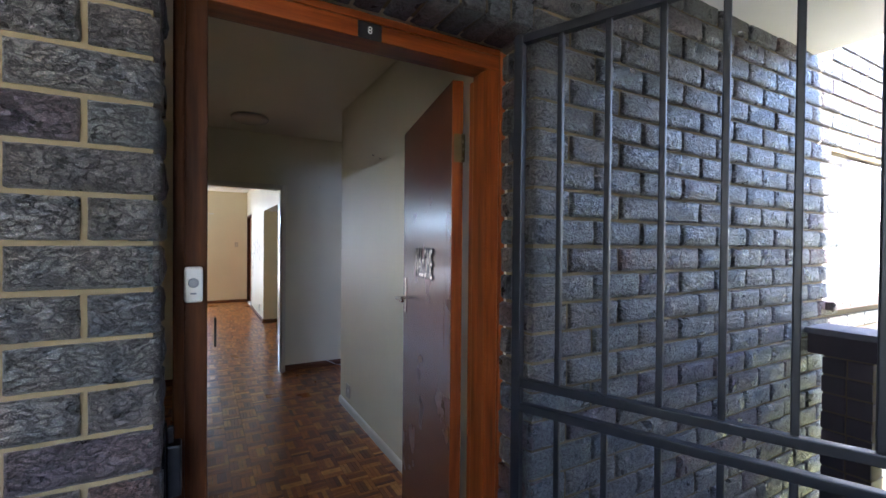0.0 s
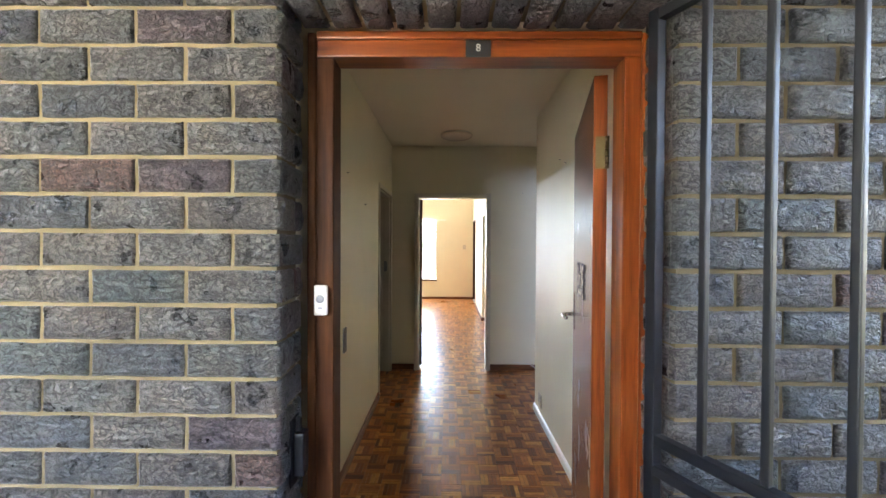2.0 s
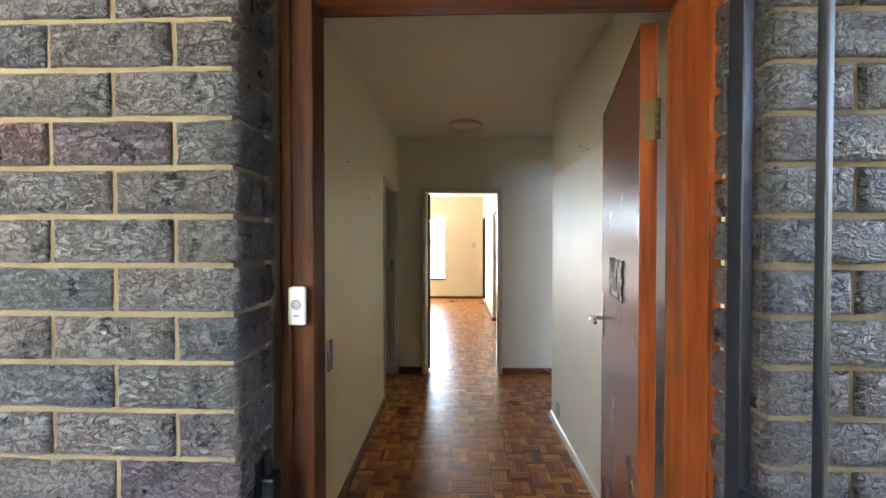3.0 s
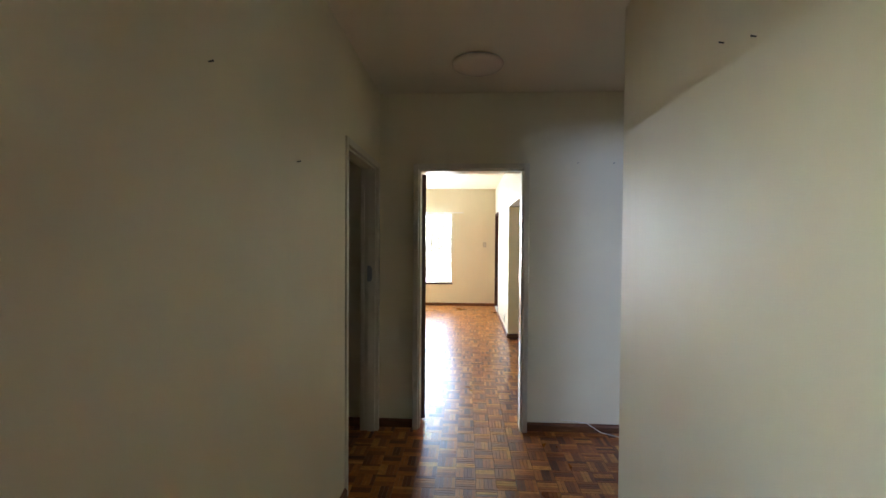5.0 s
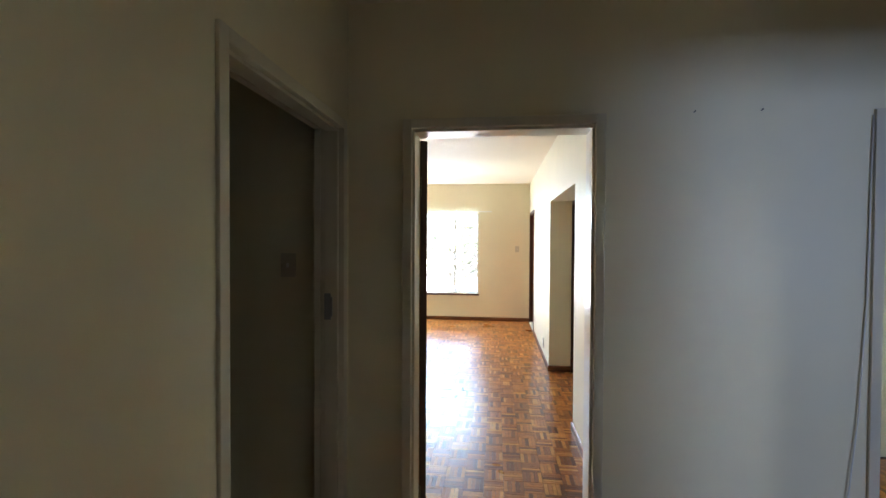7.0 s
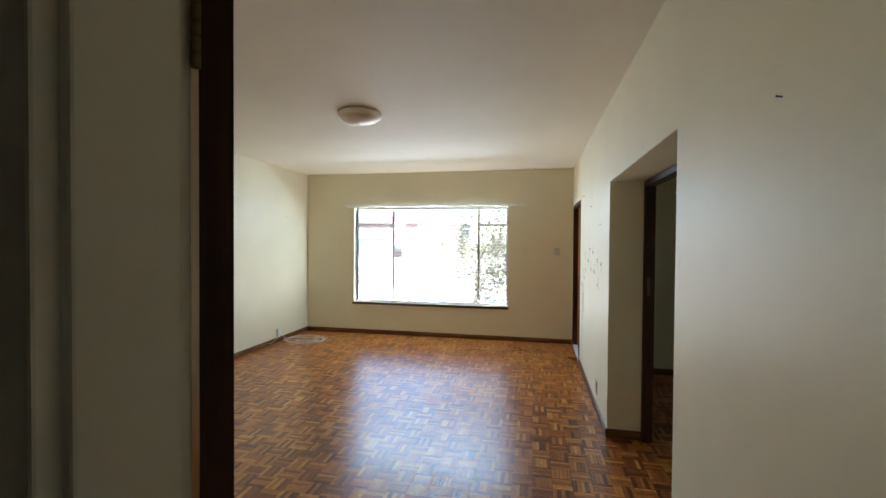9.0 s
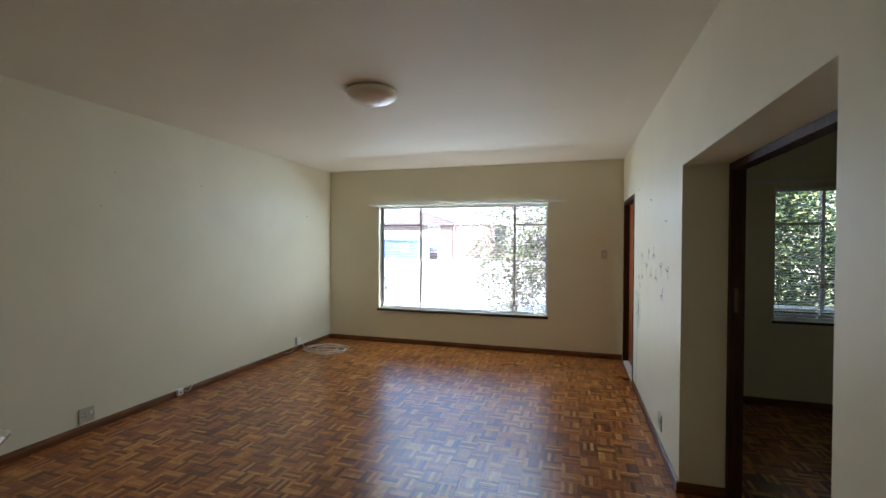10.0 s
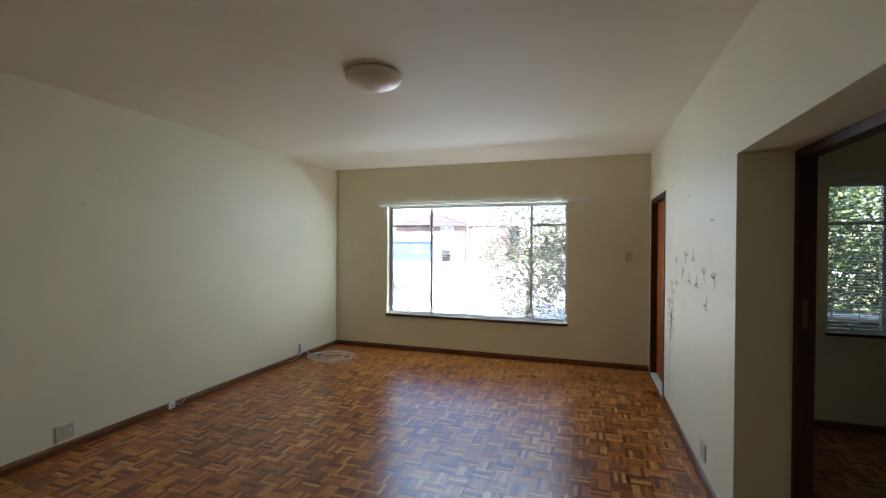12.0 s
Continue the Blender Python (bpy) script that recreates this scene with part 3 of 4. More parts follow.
# ---- windows ----
def glazed_window(name, axis, a0, a1, z0, z1, p, bars, transoms, label, mat=WHITEMETAL, sash_open=None):
    """A steel window in the plane p: outer frame, mullions at bars, transoms (u0, u1, z), and a pane in each light."""
    root = thing(name, label, "window", kind="structure")

    def dims(u0, u1, q0, q1, w0, w1):
        return (q0, q1, u0, u1, w0, w1) if axis == "x" else (u0, u1, q0, q1, w0, w1)
    t = .03
    for u0, u1, w0, w1 in ((a0, a0 + t, z0, z1), (a1 - t, a1, z0, z1), (a0 + t, a1 - t, z0, z0 + t), (a0 + t, a1 - t, z1 - t, z1)):
        boxpart("window_frame", dims(u0, u1, p - .02, p + .02, w0, w1), mat, root, .003)
    for u in bars:
        boxpart("mullion", dims(u - .015, u + .015, p - .022, p + .022, z0 + t, z1 - t), mat, root, .003)
    for u0, u1, z in transoms:
        boxpart("transom", dims(u0, u1, p - .02, p + .02, z - .014, z + .014), mat, root, .003)
    edges = [a0 + t] + list(bars) + [a1 - t]
    for u0, u1 in zip(edges, edges[1:]):
        g = boxpart("pane", dims(u0, u1, p - .002, p + .002, z0 + t, z1 - t), GLASS, root)
        g.visible_shadow = False
    return root


win = glazed_window("window_living", "y", -2.815, -.272, .52, 2.083, LY1 + .13, (-2.17, -.74), ((-2.79, -2.19, 1.80), (-.72, -.30, 1.80)), "wide white steel window with three lights and top vents")
boxpart("window_sill", (-2.83, -.257, LY1 - .03, LY1 + .1, .485, .519), DARKWOOD, win, .004, "dark wooden window sill")
win = glazed_window("window_dining", "y", 1.89, 3.75, .81, 2.066, DY1 + .085, (2.30, 3.34), ((1.92, 2.28, 1.73), (3.36, 3.72, 1.73)), "white steel window with side lights and top vents")
boxpart("window_sill", (1.875, 3.765, DY1 - .03, DY1 + .06, .787, .809), DARKWOOD, win, .004, "dark window sill")
bm = bmesh.new()
add_box(bm, 2.285, 2.31, DY1 + .05, DY1 + .062, 1.12, 1.16, .002)
add_tube(bm, [(2.297, DY1 + .05, 1.14), (2.27, DY1 + .035, 1.13), (2.21, DY1 + .035, 1.06)], .006, 8)
part("casement_handle", bm, BRASS, win, "bronze casement handle", True)
bm = bmesh.new()
add_rod(bm, (2.08, DY1 + .045, .84), (2.08, DY1 + .045, .875), .008, 10)
add_box(bm, 2.06, 2.1, DY1 + .035, DY1 + .055, .868, .882, .003)
part("stay_peg", bm, BRASS, win)
bm = bmesh.new()
for u in (1.97, 2.16):
    add_rod(bm, (u, DY1 + .115, .86), (u, DY1 + .115, 1.68), .004, 6)
for z in (.98, 1.66):
    add_rod(bm, (1.92, DY1 + .115, z), (2.28, DY1 + .115, z), .004, 6)
add_rod(bm, (1.97, DY1 + .115, 1.66), (2.065, DY1 + .115, 1.52), .004, 6)
add_rod(bm, (2.16, DY1 + .115, 1.66), (2.065, DY1 + .115, 1.52), .004, 6)
part("burglar_bars", bm, WHITEMETAL, win)
win = glazed_window("window_kitchen", "y", 2.5, 4.1, 1.17, 1.95, FRONT + .075, (2.86, 3.1, 3.6), ((2.53, 4.07, 1.62),), "white-painted window in the sunlit brick front")
bm = bmesh.new()
add_box(bm, 2.5, 4.12, FRONT - .04, FRONT + .06, 1.125, 1.169, .006)
part("window_sill", bm, BRICK, win)
# blind added to keep direct sun out of the kitchen
blind = thing("added_roller_blind", "white roller blind added behind the kitchen window to block the sun", "blind", pose(3.3, -.055, 1.92))
boxpart("cloth", (-.79, .79, -.002, .002, -.72, -.015), SLAT, blind)
bm = bmesh.new()
add_rod(bm, (-.79, 0, 0), (.79, 0, 0), .02, 16)
part("roller", bm, WHITEP, blind, "", True)
boxpart("bottom_bar", (-.79, .79, -.008, .008, -.74, -.7205), WHITEP, blind, .003)
vent = new("vent_sash")
vent.parent = win
vent.matrix_world = pose(0, FRONT + .05, 1.925, -28, 0, 0)
for dims in ((2.885, 2.915, -.02, .012, -.3, 0), (3.545, 3.575, -.02, .012, -.3, 0), (2.9155, 3.5445, -.02, .012, -.03, 0), (2.9155, 3.5445, -.02, .012, -.3, -.27)):
    boxpart("sash_bar", dims, WHITEMETAL, vent, .003)
boxpart("pane", (2.9155, 3.5445, -.006, -.002, -.27, -.03), GLASS, vent).visible_shadow = False
glazed_window("window_bedroom", "x", 4.2, 5.2, .9, 2.1, 4.9, (4.7,), (), "white steel window")


def venetian_blind(name, a0, a1, z0, z1, y, pitch, tilt, label, thread):
    """A blind of thin curved slats on ladder cords, with a head rail and a bottom rail."""
    root = thing(name, label, "blind")
    bm = bmesh.new()
    cols = []
    for d in (-.0125, 0, .0125):
        cols.append([bm.verts.new((u, d * math.cos(tilt), (.0018 if d == 0 else 0) + d * math.sin(tilt))) for u in (a0 + .006, a1 - .006)])
    for p, q in zip(cols, cols[1:]):
        bm.faces.new((p[0], p[1], q[1], q[0]))
    bmesh.ops.solidify(bm, geom=bm.faces[:], thickness=.0004)
    me = mesh_of("slat", bm, SLAT, True)
    z = z0 + .03
    while z < z1 - .035:
        o = new("slat", me)
        o.parent = root
        o.location = (0, y, z)
        z += pitch
    boxpart("head_rail", (a0 + .004, a1 - .004, y - .014, y + .014, z1 - .03, z1 - .004), WHITEMETAL, root, .002)
    boxpart("bottom_rail", (a0 + .006, a1 - .006, y - .012, y + .012, z0 + .008, z0 + .02), WHITEMETAL, root, .003)
    for u in thread:
        bm = bmesh.new()
        add_rod(bm, (u, y - .0135, z0 + .01), (u, y - .0135, z1 - .01), .0009, 5)
        part("ladder_cord", bm, WHITEP, root)
    return root


venetian_blind("venetian_blind_living", -2.81, -.277, .522, 2.08, LY1 + .06,  .0245, .24, "white venetian blind with open slats in the wide window", (-2.6, -1.85, -1.2, -.45))
venetian_blind("venetian_blind_dining", 1.895, 3.745, .85, 2.062, DY1 + .022,  .0245, .26, "white venetian blind with open slats in the dark room", (2.0, 2.6, 3.2, 3.65))


def curtain_rail(name, a0, a1, y, z, label):
    root = thing(name, label, "curtain rail")
    boxpart("track", (a0, a1, y - .009, y + .009, z - .011, z + .011), WHITEMETAL, root, .002)
    for k in range(4):
        u = a0 + .12 + k * (a1 - a0 - .24) / 3
        boxpart("bracket", (u - .01, u + .01, y + .0095, y + .05, z - .012, z + .012), WHITEMETAL, root, .002)
    for k in range(14):
        u = a0 + .05 + (k * .014 if k < 7 else (a1 - a0) * .78 + k * .022)
        boxpart("glider", (u - .003, u + .003, y - .006, y + .006, z - .03, z - .0115), WHITEP, root, .001)
    return root


curtain_rail("curtain_rail_living", -2.95, -.02, LY1 - .05, 2.108, "white curtain track with gliders over the window")
curtain_rail("curtain_rail_dining", 1.62, 4.0, DY1 - .05, 2.12, "white curtain track over the window")


# ---- lamps ----
def ceiling_lamp(x, y, r, drop, label):
    root = thing("ceiling_light", label, "ceiling light", pose(x, y, H), group="ceiling lights")
    bm = bmesh.new()
    add_lathe(bm, [(0, 0), (r * .93, 0), (r * .95, -.012), (r * .93, -.02), (0, -.02)], seg=56)
    part("base", bm, WHITEMETAL, root, "white metal base ring", True)
    bm = bmesh.new()
    prof = [(r, -.012), (r * 1.005, -.02)] + [(r * math.cos(a), -.02 - (drop - .02) * math.sin(a)) for a in [k * math.pi / 2 / 10 for k in range(1, 10)]] + [(0, -drop)]
    add_lathe(bm, prof, seg=56)
    part("bowl", bm, OPAL, root, "opal glass bowl", True)
    return root


ceiling_lamp(-1.37, 7.17, .185, .10, "unlit opal glass bowl lamp on the living room ceiling")
ceiling_lamp(.117, 3.36, .165, .065, "unlit shallow opal lamp on the hall ceiling")


# ---- sockets, switches, cables ----
def wall_plate(name, label, category, m, wd, ht, mat, switches=(), holes=()):
    """A plate on a wall: width along local x, height along z, facing -y."""
    root = thing(name, label, category, m)
    bm = bmesh.new()
    add_box(bm, -wd / 2, wd / 2, -.009, 0, -ht / 2, ht / 2, .003)
    part("plate", bm, mat, root)
    for x, z in switches:
        bm = bmesh.new()
        add_box(bm, x - .006, x + .006, -.016, -.0095, z - .011, z + .011, .002)
        part("rocker", bm, WHITEP, root)
    for x, z in holes:
        bm = bmesh.new()
        add_rod(bm, (x, -.0092, z), (x, -.0102, z), .0042, 12)
        part("socket_hole", bm, BLACKP, root)
    for x in (-wd * .42, wd * .42):
        bm = bmesh.new()
        add_rod(bm, (x, -.009, 0), (x, -.0105, 0), .003, 8)
        part("screw", bm, CHROME, root)
    return root


TRI = ((-.02, .014), (-.03, -.008), (-.01, -.008))
wall_plate("power_socket", "ivory three-pin wall socket with a switch", "socket", pose(LX0, 6.74, .14, 0, 0, 90), .115, .115, IVORY, ((.032, .012),), TRI)
wall_plate("power_socket", "ivory three-pin wall socket beside the wide opening", "socket", pose(LX1, 7.79, .205, 0, 0, -90), .115, .115, IVORY, ((.032, .012),), TRI)
wall_plate("power_socket", "cream three-pin wall socket low on the hall wall", "socket", pose(RIGHT, 2.50, .165, 0, 0, -90), .1, .115, IVORY, ((.03, .012),), TRI)
wall_plate("light_switch", "ivory light switch beside the window", "switch", pose(.466, LY1, 1.39), .075, .115, IVORY, ((0, 0),))
wall_plate("light_switch", "light switch on the wall of the dark room", "switch", pose(-.935, END0, 1.41), .075, .115, IVORY, ((0, 0),))


def cable(name, label, points, r=.0028, mat=WHITEP):
    bm = bmesh.new()
    add_tube(bm, points, r, 6)
    return tagged(new(name, mesh_of(name, bm, mat, True)), label, "cable")


box_a = thing("phone_jack", "small cream telephone jack on the skirting", "phone jack", pose(LX0 + .016, 7.58, .05, 0, 0, 90))
boxpart("cover", (-.03, .03, -.028, 0, -.03, .03), WHITEP, box_a, .005)
boxpart("opening", (-.008, .008, -.0285, -.028, -.012, .004), BLACKP, box_a)
cable("phone_cable", "thin white cable rising from the phone jack", [(LX0 + .03, 7.61, .05), (LX0 + .035, 7.68, .03), (LX0 + .022, 7.76, .09), (LX0 + .008, 7.86, .098), (LX0 + .006, 8.1, .095), (LX0 + .006, 8.9, .095)], .0022)
box_b = thing("phone_jack", "white telephone jack with a plug above the skirting", "phone jack", pose(LX0, 9.52, .14, 0, 0, 90))
boxpart("cover", (-.04, .04, -.034, 0, -.055, .055), WHITEP, box_b, .006)
boxpart("plug", (.041, .07, -.03, -.004, -.04, .0), WHITEP, box_b, .004)
rng = random.Random(4)
coil = []
for k in range(150):
    a = k * math.tau / 30
    rr = .20 + .075 * math.sin(k * .147) + rng.uniform(-.004, .004)
    coil.append((-3.29 + rr * 1.25 * math.cos(a) + .012 * math.sin(k * .11), 9.70 + rr * .95 * math.sin(a) + .02 * math.sin(k * .07), .008 + .004 * (k // 30) + .002 * math.sin(k * .9)))
lead = [(LX0 + .03, 9.57, .11), (LX0 + .06, 9.6, .06), (LX0 + .1, 9.55, .012), (LX0 + .14, 9.62, .008)]
cable("coiled_cable", "loose coil of white cable lying on the parquet", lead + coil, .004)
cable("corner_cable", "white cable along the skirting into the corner", [(LX0 + .01, 9.2, .03), (LX0 + .022, 9.35, .02), (LX0 + .02, 9.6, .1), (LX0 + .012, 9.9, .1), (LX0 + .012, 10.3, .11), (LX0 + .03, 10.39, .12)], .003)
cable("aerial_cable", "white aerial cable hanging beside the passage door frame", [(1.607, END0 - .004, 2.06), (1.60, END0 - .005, 1.7), (1.595, END0 - .006, 1.3), (1.57, END0 - .008, .8), (1.53, END0 - .012, .4), (1.48, END0 - .02, .11), (1.35, END0 - .06, .012), (1.22, END0 - .09, .006), (1.1, END0 - .05, .02), (1.0, END0 - .022, .075), (.9, END0 - .02, .09), (.8, END0 - .008, .092)], .0032)


def nail(x, y, z, d):
    bm = bmesh.new()
    add_rod(bm, (x, y, z), (x + d[0] * .012, y + d[1] * .012, z + .002), .0022, 8)
    add_rod(bm, (x + d[0] * .012, y + d[1] * .012, z + .002), (x + d[0] * .0135, y + d[1] * .0135, z + .002), .0034, 8)
    tagged(new("wall_nail", mesh_of("wall_nail", bm, INK)), "small dark nail stuck in the painted wall", "nail", "nails in the walls")


for y, z in ((6.97, 2.107), (6.86, 1.82), (7.87, 2.108), (9.74, 1.905)):
    nail(LX0, y, z, (1, 0))
for y, z in ((8.935, 2.071), (8.26, 1.9), (7.63, 1.69), (4.79, 1.885)):
    nail(LX1, y, z, (-1, 0))
for x in (.91, 1.18):
    nail(x, END0, 2.093, (0, -1))
for y, z in ((1.65, 1.964), (2.26, 1.808)):
    nail(LEFT, y, z, (1, 0))
for y, z in ((1.75, 2.05), (1.9, 2.1)):
    nail(RIGHT, y, z, (-1, 0))

# dandelion sticker on the living room wall
dand = thing("wall_sticker", "grey vinyl dandelion sticker with drifting seeds on the wall", "wall sticker", pose(LX1 - .0015, 0, 0))


def ribbon(bm, pts, wd):
    """A thin flat strip along points (y, z)."""
    for (y0, z0), (y1, z1) in zip(pts, pts[1:]):
        d = Vector((y1 - y0, z1 - z0)).normalized() * wd
        vs = [bm.verts.new((0, y, z)) for y, z in ((y0 - d.y, z0 + d.x), (y0 + d.y, z0 - d.x), (y1 + d.y, z1 - d.x), (y1 - d.y, z1 + d.x))]
        bm.faces.new(vs)


def sticker_part(name, bm):
    bmesh.ops.solidify(bm, geom=bm.faces[:], thickness=.0006)
    return part(name, bm, INK, dand)


bm = bmesh.new()
ribbon(bm, [(9.09, .10), (9.075, .25), (9.04, .5), (9.0, .72), (8.965, .82)], .0045)
sticker_part("stem", bm)
bm = bmesh.new()
head = [(8.965 + .02 * math.cos(k * math.tau / 12), .875 + .068 * math.sin(k * math.tau / 12)) for k in range(12)]
bm.faces.new([bm.verts.new((0, y, z)) for y, z in head])
for k in range(11):
    a = k * math.tau / 11 + .2
    y0, z0, y1, z1 = (8.965 + f * math.cos(a) if n == 0 else .875 + g * math.sin(a) for f, g in ((.03, .06), (.11, .15)) for n in (0, 1))
    ribbon(bm, [(y0, z0), (y1, z1)], .0028)
    for q in (-.5, .5):
        ribbon(bm, [(y1, z1), (y1 + .05 * math.cos(a + q), z1 + .035 * math.sin(a + q))], .003)
sticker_part("seed_head", bm)
for y, z, turn in ((8.39, 1.45, 100), (8.14, 1.45, 262), (8.76, 1.40, 85), (8.50, 1.32, 95), (8.75, 1.23, 250), (8.26, 1.28, 268), (8.03, 1.27, 275), (7.83, 1.35, 80), (7.59, 1.33, 70),
                   (7.77, 1.15, 290), (8.95, 1.19, 85), (8.88, 1.11, 95), (9.09, 1.01, 80)):
    bm = bmesh.new()
    t = radians(turn)
    ribbon(bm, [(y - .04 * math.cos(t), z - .06 * math.sin(t)), (y, z)], .0042)
    for q in (-.75, .1, .85):
        ribbon(bm, [(y, z), (y + .085 * math.cos(t + q), z + .045 * math.sin(t + q))], .0034)
    sticker_part("drifting_seed", bm)

# ---- outdoors, seen through the windows ----
par = thing("balcony_parapet", "low face-brick balcony parapet with a white coping", "wall", kind="structure")
boxpart("core", (.95, 6.0, 10.43, 10.6, -.05, .73), MORTAR, par)
boxpart("coping", (.93, 6.0, 10.39, 10.64, .731, .775), WHITEWALL, par, .006, "sunlit white coping")
bm = bmesh.new()
add_box(bm, 0, .1, 0, .02, 0, .072, .003)
me = mesh_of("brick", bm, BRICK)
for r in range(7):
    for k in range(44):
        o = new("brick", me)
        o.parent = par
        o.location = (.96 + k * .112, 10.418, .648 - r * .083)


def leaves(bm, rng, count, centre, radius, size, clumps=70):
    """A crown of small folded leaves gathered in clumps inside an ellipsoid."""
    cs = []
    while len(cs) < clumps:
        p = Vector((rng.uniform(-1, 1), rng.uniform(-1, 1), rng.uniform(-1, 1)))
        if .25 < p.length < 1:
            cs.append(Vector((p.x * radius[0], p.y * radius[1], p.z * radius[2])) + Vector(centre))
    for _ in range(count):
        c = rng.choice(cs)
        p = c + Vector((rng.gauss(0, 1) * radius[0] * .16, rng.gauss(0, 1) * radius[1] * .16, rng.gauss(0, 1) * radius[2] * .14))
        a = Vector((rng.gauss(0, 1), rng.gauss(0, 1), rng.gauss(0, .7))).normalized()
        b = a.cross(Vector((rng.gauss(0, 1), rng.gauss(0, 1), rng.gauss(0, 1)))).normalized()
        n = a.cross(b)
        s = size * rng.uniform(.6, 1.4)
        v0, v1 = bm.verts.new(p - a * s), bm.verts.new(p + a * s)
        v2, v3 = bm.verts.new(p + b * s * .42 + n * s * .15), bm.verts.new(p - b * s * .42 + n * s * .15)
        bm.faces.new((v0, v2, v1))
        bm.faces.new((v0, v1, v3))


def tree(name, label, base, height, radius, count, size, mat, seed):
    rng = random.Random(seed)
    root = thing(name, label, "tree", pose(*base))
    bm = bmesh.new()
    add_rod(bm, (0, 0, -.1), (.05, .03, height * .5), .11, 10, .06)
    for k in range(7):
        a = k * 2.4
        z = height * (.2 + .05 * k)
        add_rod(bm, (.03, .02, z), (radius[0] * .6 * math.cos(a), radius[1] * .6 * math.sin(a), z + height * .3), .04, 7, .012)
    part("trunk", bm, BARK, root)
    bm = bmesh.new()
    leaves(bm, rng, count, (0, 0, height * .55), (radius[0], radius[1], height * .5), size)
    me = bpy.data.meshes.new("crown")
    bm.to_mesh(me)
    bm.free()
    me.materials.append(mat)
    o = new("crown", me)
    o.parent = root
    return root


tree("garden_tree", "dense glossy green tree beyond the balcony", (2.7, 12.8, -.3), 4.6, (1.5, 1.1), 26000, .042, LEAF, 1)
tree("garden_tree", "dense glossy green tree beyond the balcony", (5.0, 12.4, -.3), 4.2, (1.4, 1.0), 17000, .042, LEAF, 2)
tree("garden_tree", "tall green tree behind the balcony bushes", (3.9, 15.5, -.3), 7.5, (3.4, 1.6), 14000, .1, LEAF, 3)
tree("flowering_bush", "sunlit flowering bush with mauve blooms", (-1.35, 15.2, -.3), 3.0, (1.2, .9), 9000, .045, LEAF_PINK, 4)
tree("flowering_bush", "sunlit flowering bush with mauve blooms", (-.1, 14.6, -.3), 3.4, (1.1, .9), 7000, .045, LEAF_PINK, 5)
tree("flowering_bush", "low yellow-green garden bush", (-6.2, 17, -.3), .9, (1.2, .6), 1500, .04, LEAF, 6)

house = thing("house", "pale face-brick house with a hipped tile roof", "house", pose(0, 45, -.3))
boxpart("wall", (-18.4, -11.1, 0, 8, 0, 3.7), FACEBRICK, house)
boxpart("wing_wall", (-11.099, -7.0, .3, 8, 0, 3.72), FACEBRICK, house)
bm = bmesh.new()
vs = [bm.verts.new(p) for p in ((-18.8, -.4, 3.6), (-10.8, -.4, 3.6), (-10.8, 8.4, 3.6), (-18.8, 8.4, 3.6), (-15.7, 3.2, 5.25), (-15.5, 4.8, 5.25))]
for q in ((0, 1, 4), (1, 2, 5, 4), (2, 3, 5), (3, 0, 4, 5), (3, 2, 1, 0)):
    bm.faces.new([vs[i] for i in q])
part("roof", bm, ROOF, house)
boxpart("flat_roof", (-10.79, -6.8, .0, 8, 3.721, 3.86), WHITEWALL, house)
for x0, x1, z0, z1, yf, n in ((-13.6, -12.3, 2.7, 3.6, 0, 2), (-13.5, -12.4, .92, 1.76, 0, 2), (-10.05, -9.4, 2.7, 3.5, .3, 2), (-9.0, -8.2, 2.7, 3.5, .3, 2)):
    wn = boxpart("window", (x0, x1, yf - .06, yf + .05, z0, z1), WHITEMETAL, house, .01)
    step = (x1 - x0 - .08) / n
    for k in range(n):
        boxpart("pane", (x0 + .08 + k * step, x0 + (k + 1) * step, yf - .075, yf - .0605, z0 + .08, z1 - .08), GREYP, wn)
for x in (-11.02, -10.35):
    boxpart("drain_pipe", (x, x + .1, .16, .29, 0, 3.7), WHITEMETAL, house)

shed = thing("garage", "blue-painted garage with a white sheet roof before the house", "garage", pose(0, 42, -.3))
boxpart("side_wall", (-18.2, -13.6, 0, .2, 0, 2.12), BLUE_SHADED, shed, .01)
bm = bmesh.new()
for yy in (0, .2):
    vs = [bm.verts.new((x, yy, z)) for x, z in ((-13.599, 0), (-12.5, 0), (-12.5, 2.15), (-12.85, 2.9), (-13.599, 2.3))]
    bm.faces.new(vs)
front, rear = list(bm.faces)
for k in range(5):
    bm.faces.new((front.verts[k], front.verts[(k + 1) % 5], rear.verts[(k + 1) % 5], rear.verts[k]))
part("gable", bm, BLUE_LIT, shed, "gable end in the lighter, lit tone of blue")
bm = bmesh.new()
vs = [bm.verts.new(p) for p in ((-18.4, -.2, 2.13), (-13.4, -.2, 2.13), (-12.8, 1.6, 2.95), (-18.4, 1.6, 2.95), (-18.4, -.2, 2.2), (-13.4, -.2, 2.2), (-12.8, 1.6, 3.02), (-18.4, 1.6, 3.02))]
for q in ((0, 1, 2, 3), (7, 6, 5, 4), (0, 4, 5, 1), (1, 5, 6, 2), (2, 6, 7, 3), (3, 7, 4, 0)):
    bm.faces.new([vs[i] for i in q])
part("roof", bm, WHITEWALL, shed, "white sheet roof")
wn = boxpart("window", (-15.2, -14.55, -.05, .05, 1.05, 1.75), WHITEMETAL, shed, .01)
boxpart("pane", (-15.1, -14.65, -.065, -.0505, 1.15, 1.65), GREYP, wn)
yw = thing("yard_wall", "white boundary wall across the sunlit yard", "wall", pose(0, 30, -.3))
boxpart("panel", (-30, 12, 0, .2, 0, .75), WHITEWALL, yw, .01)
boxpart("coping", (-30, 12, -.04, .24, .751, .8), WHITEWALL, yw, .01)

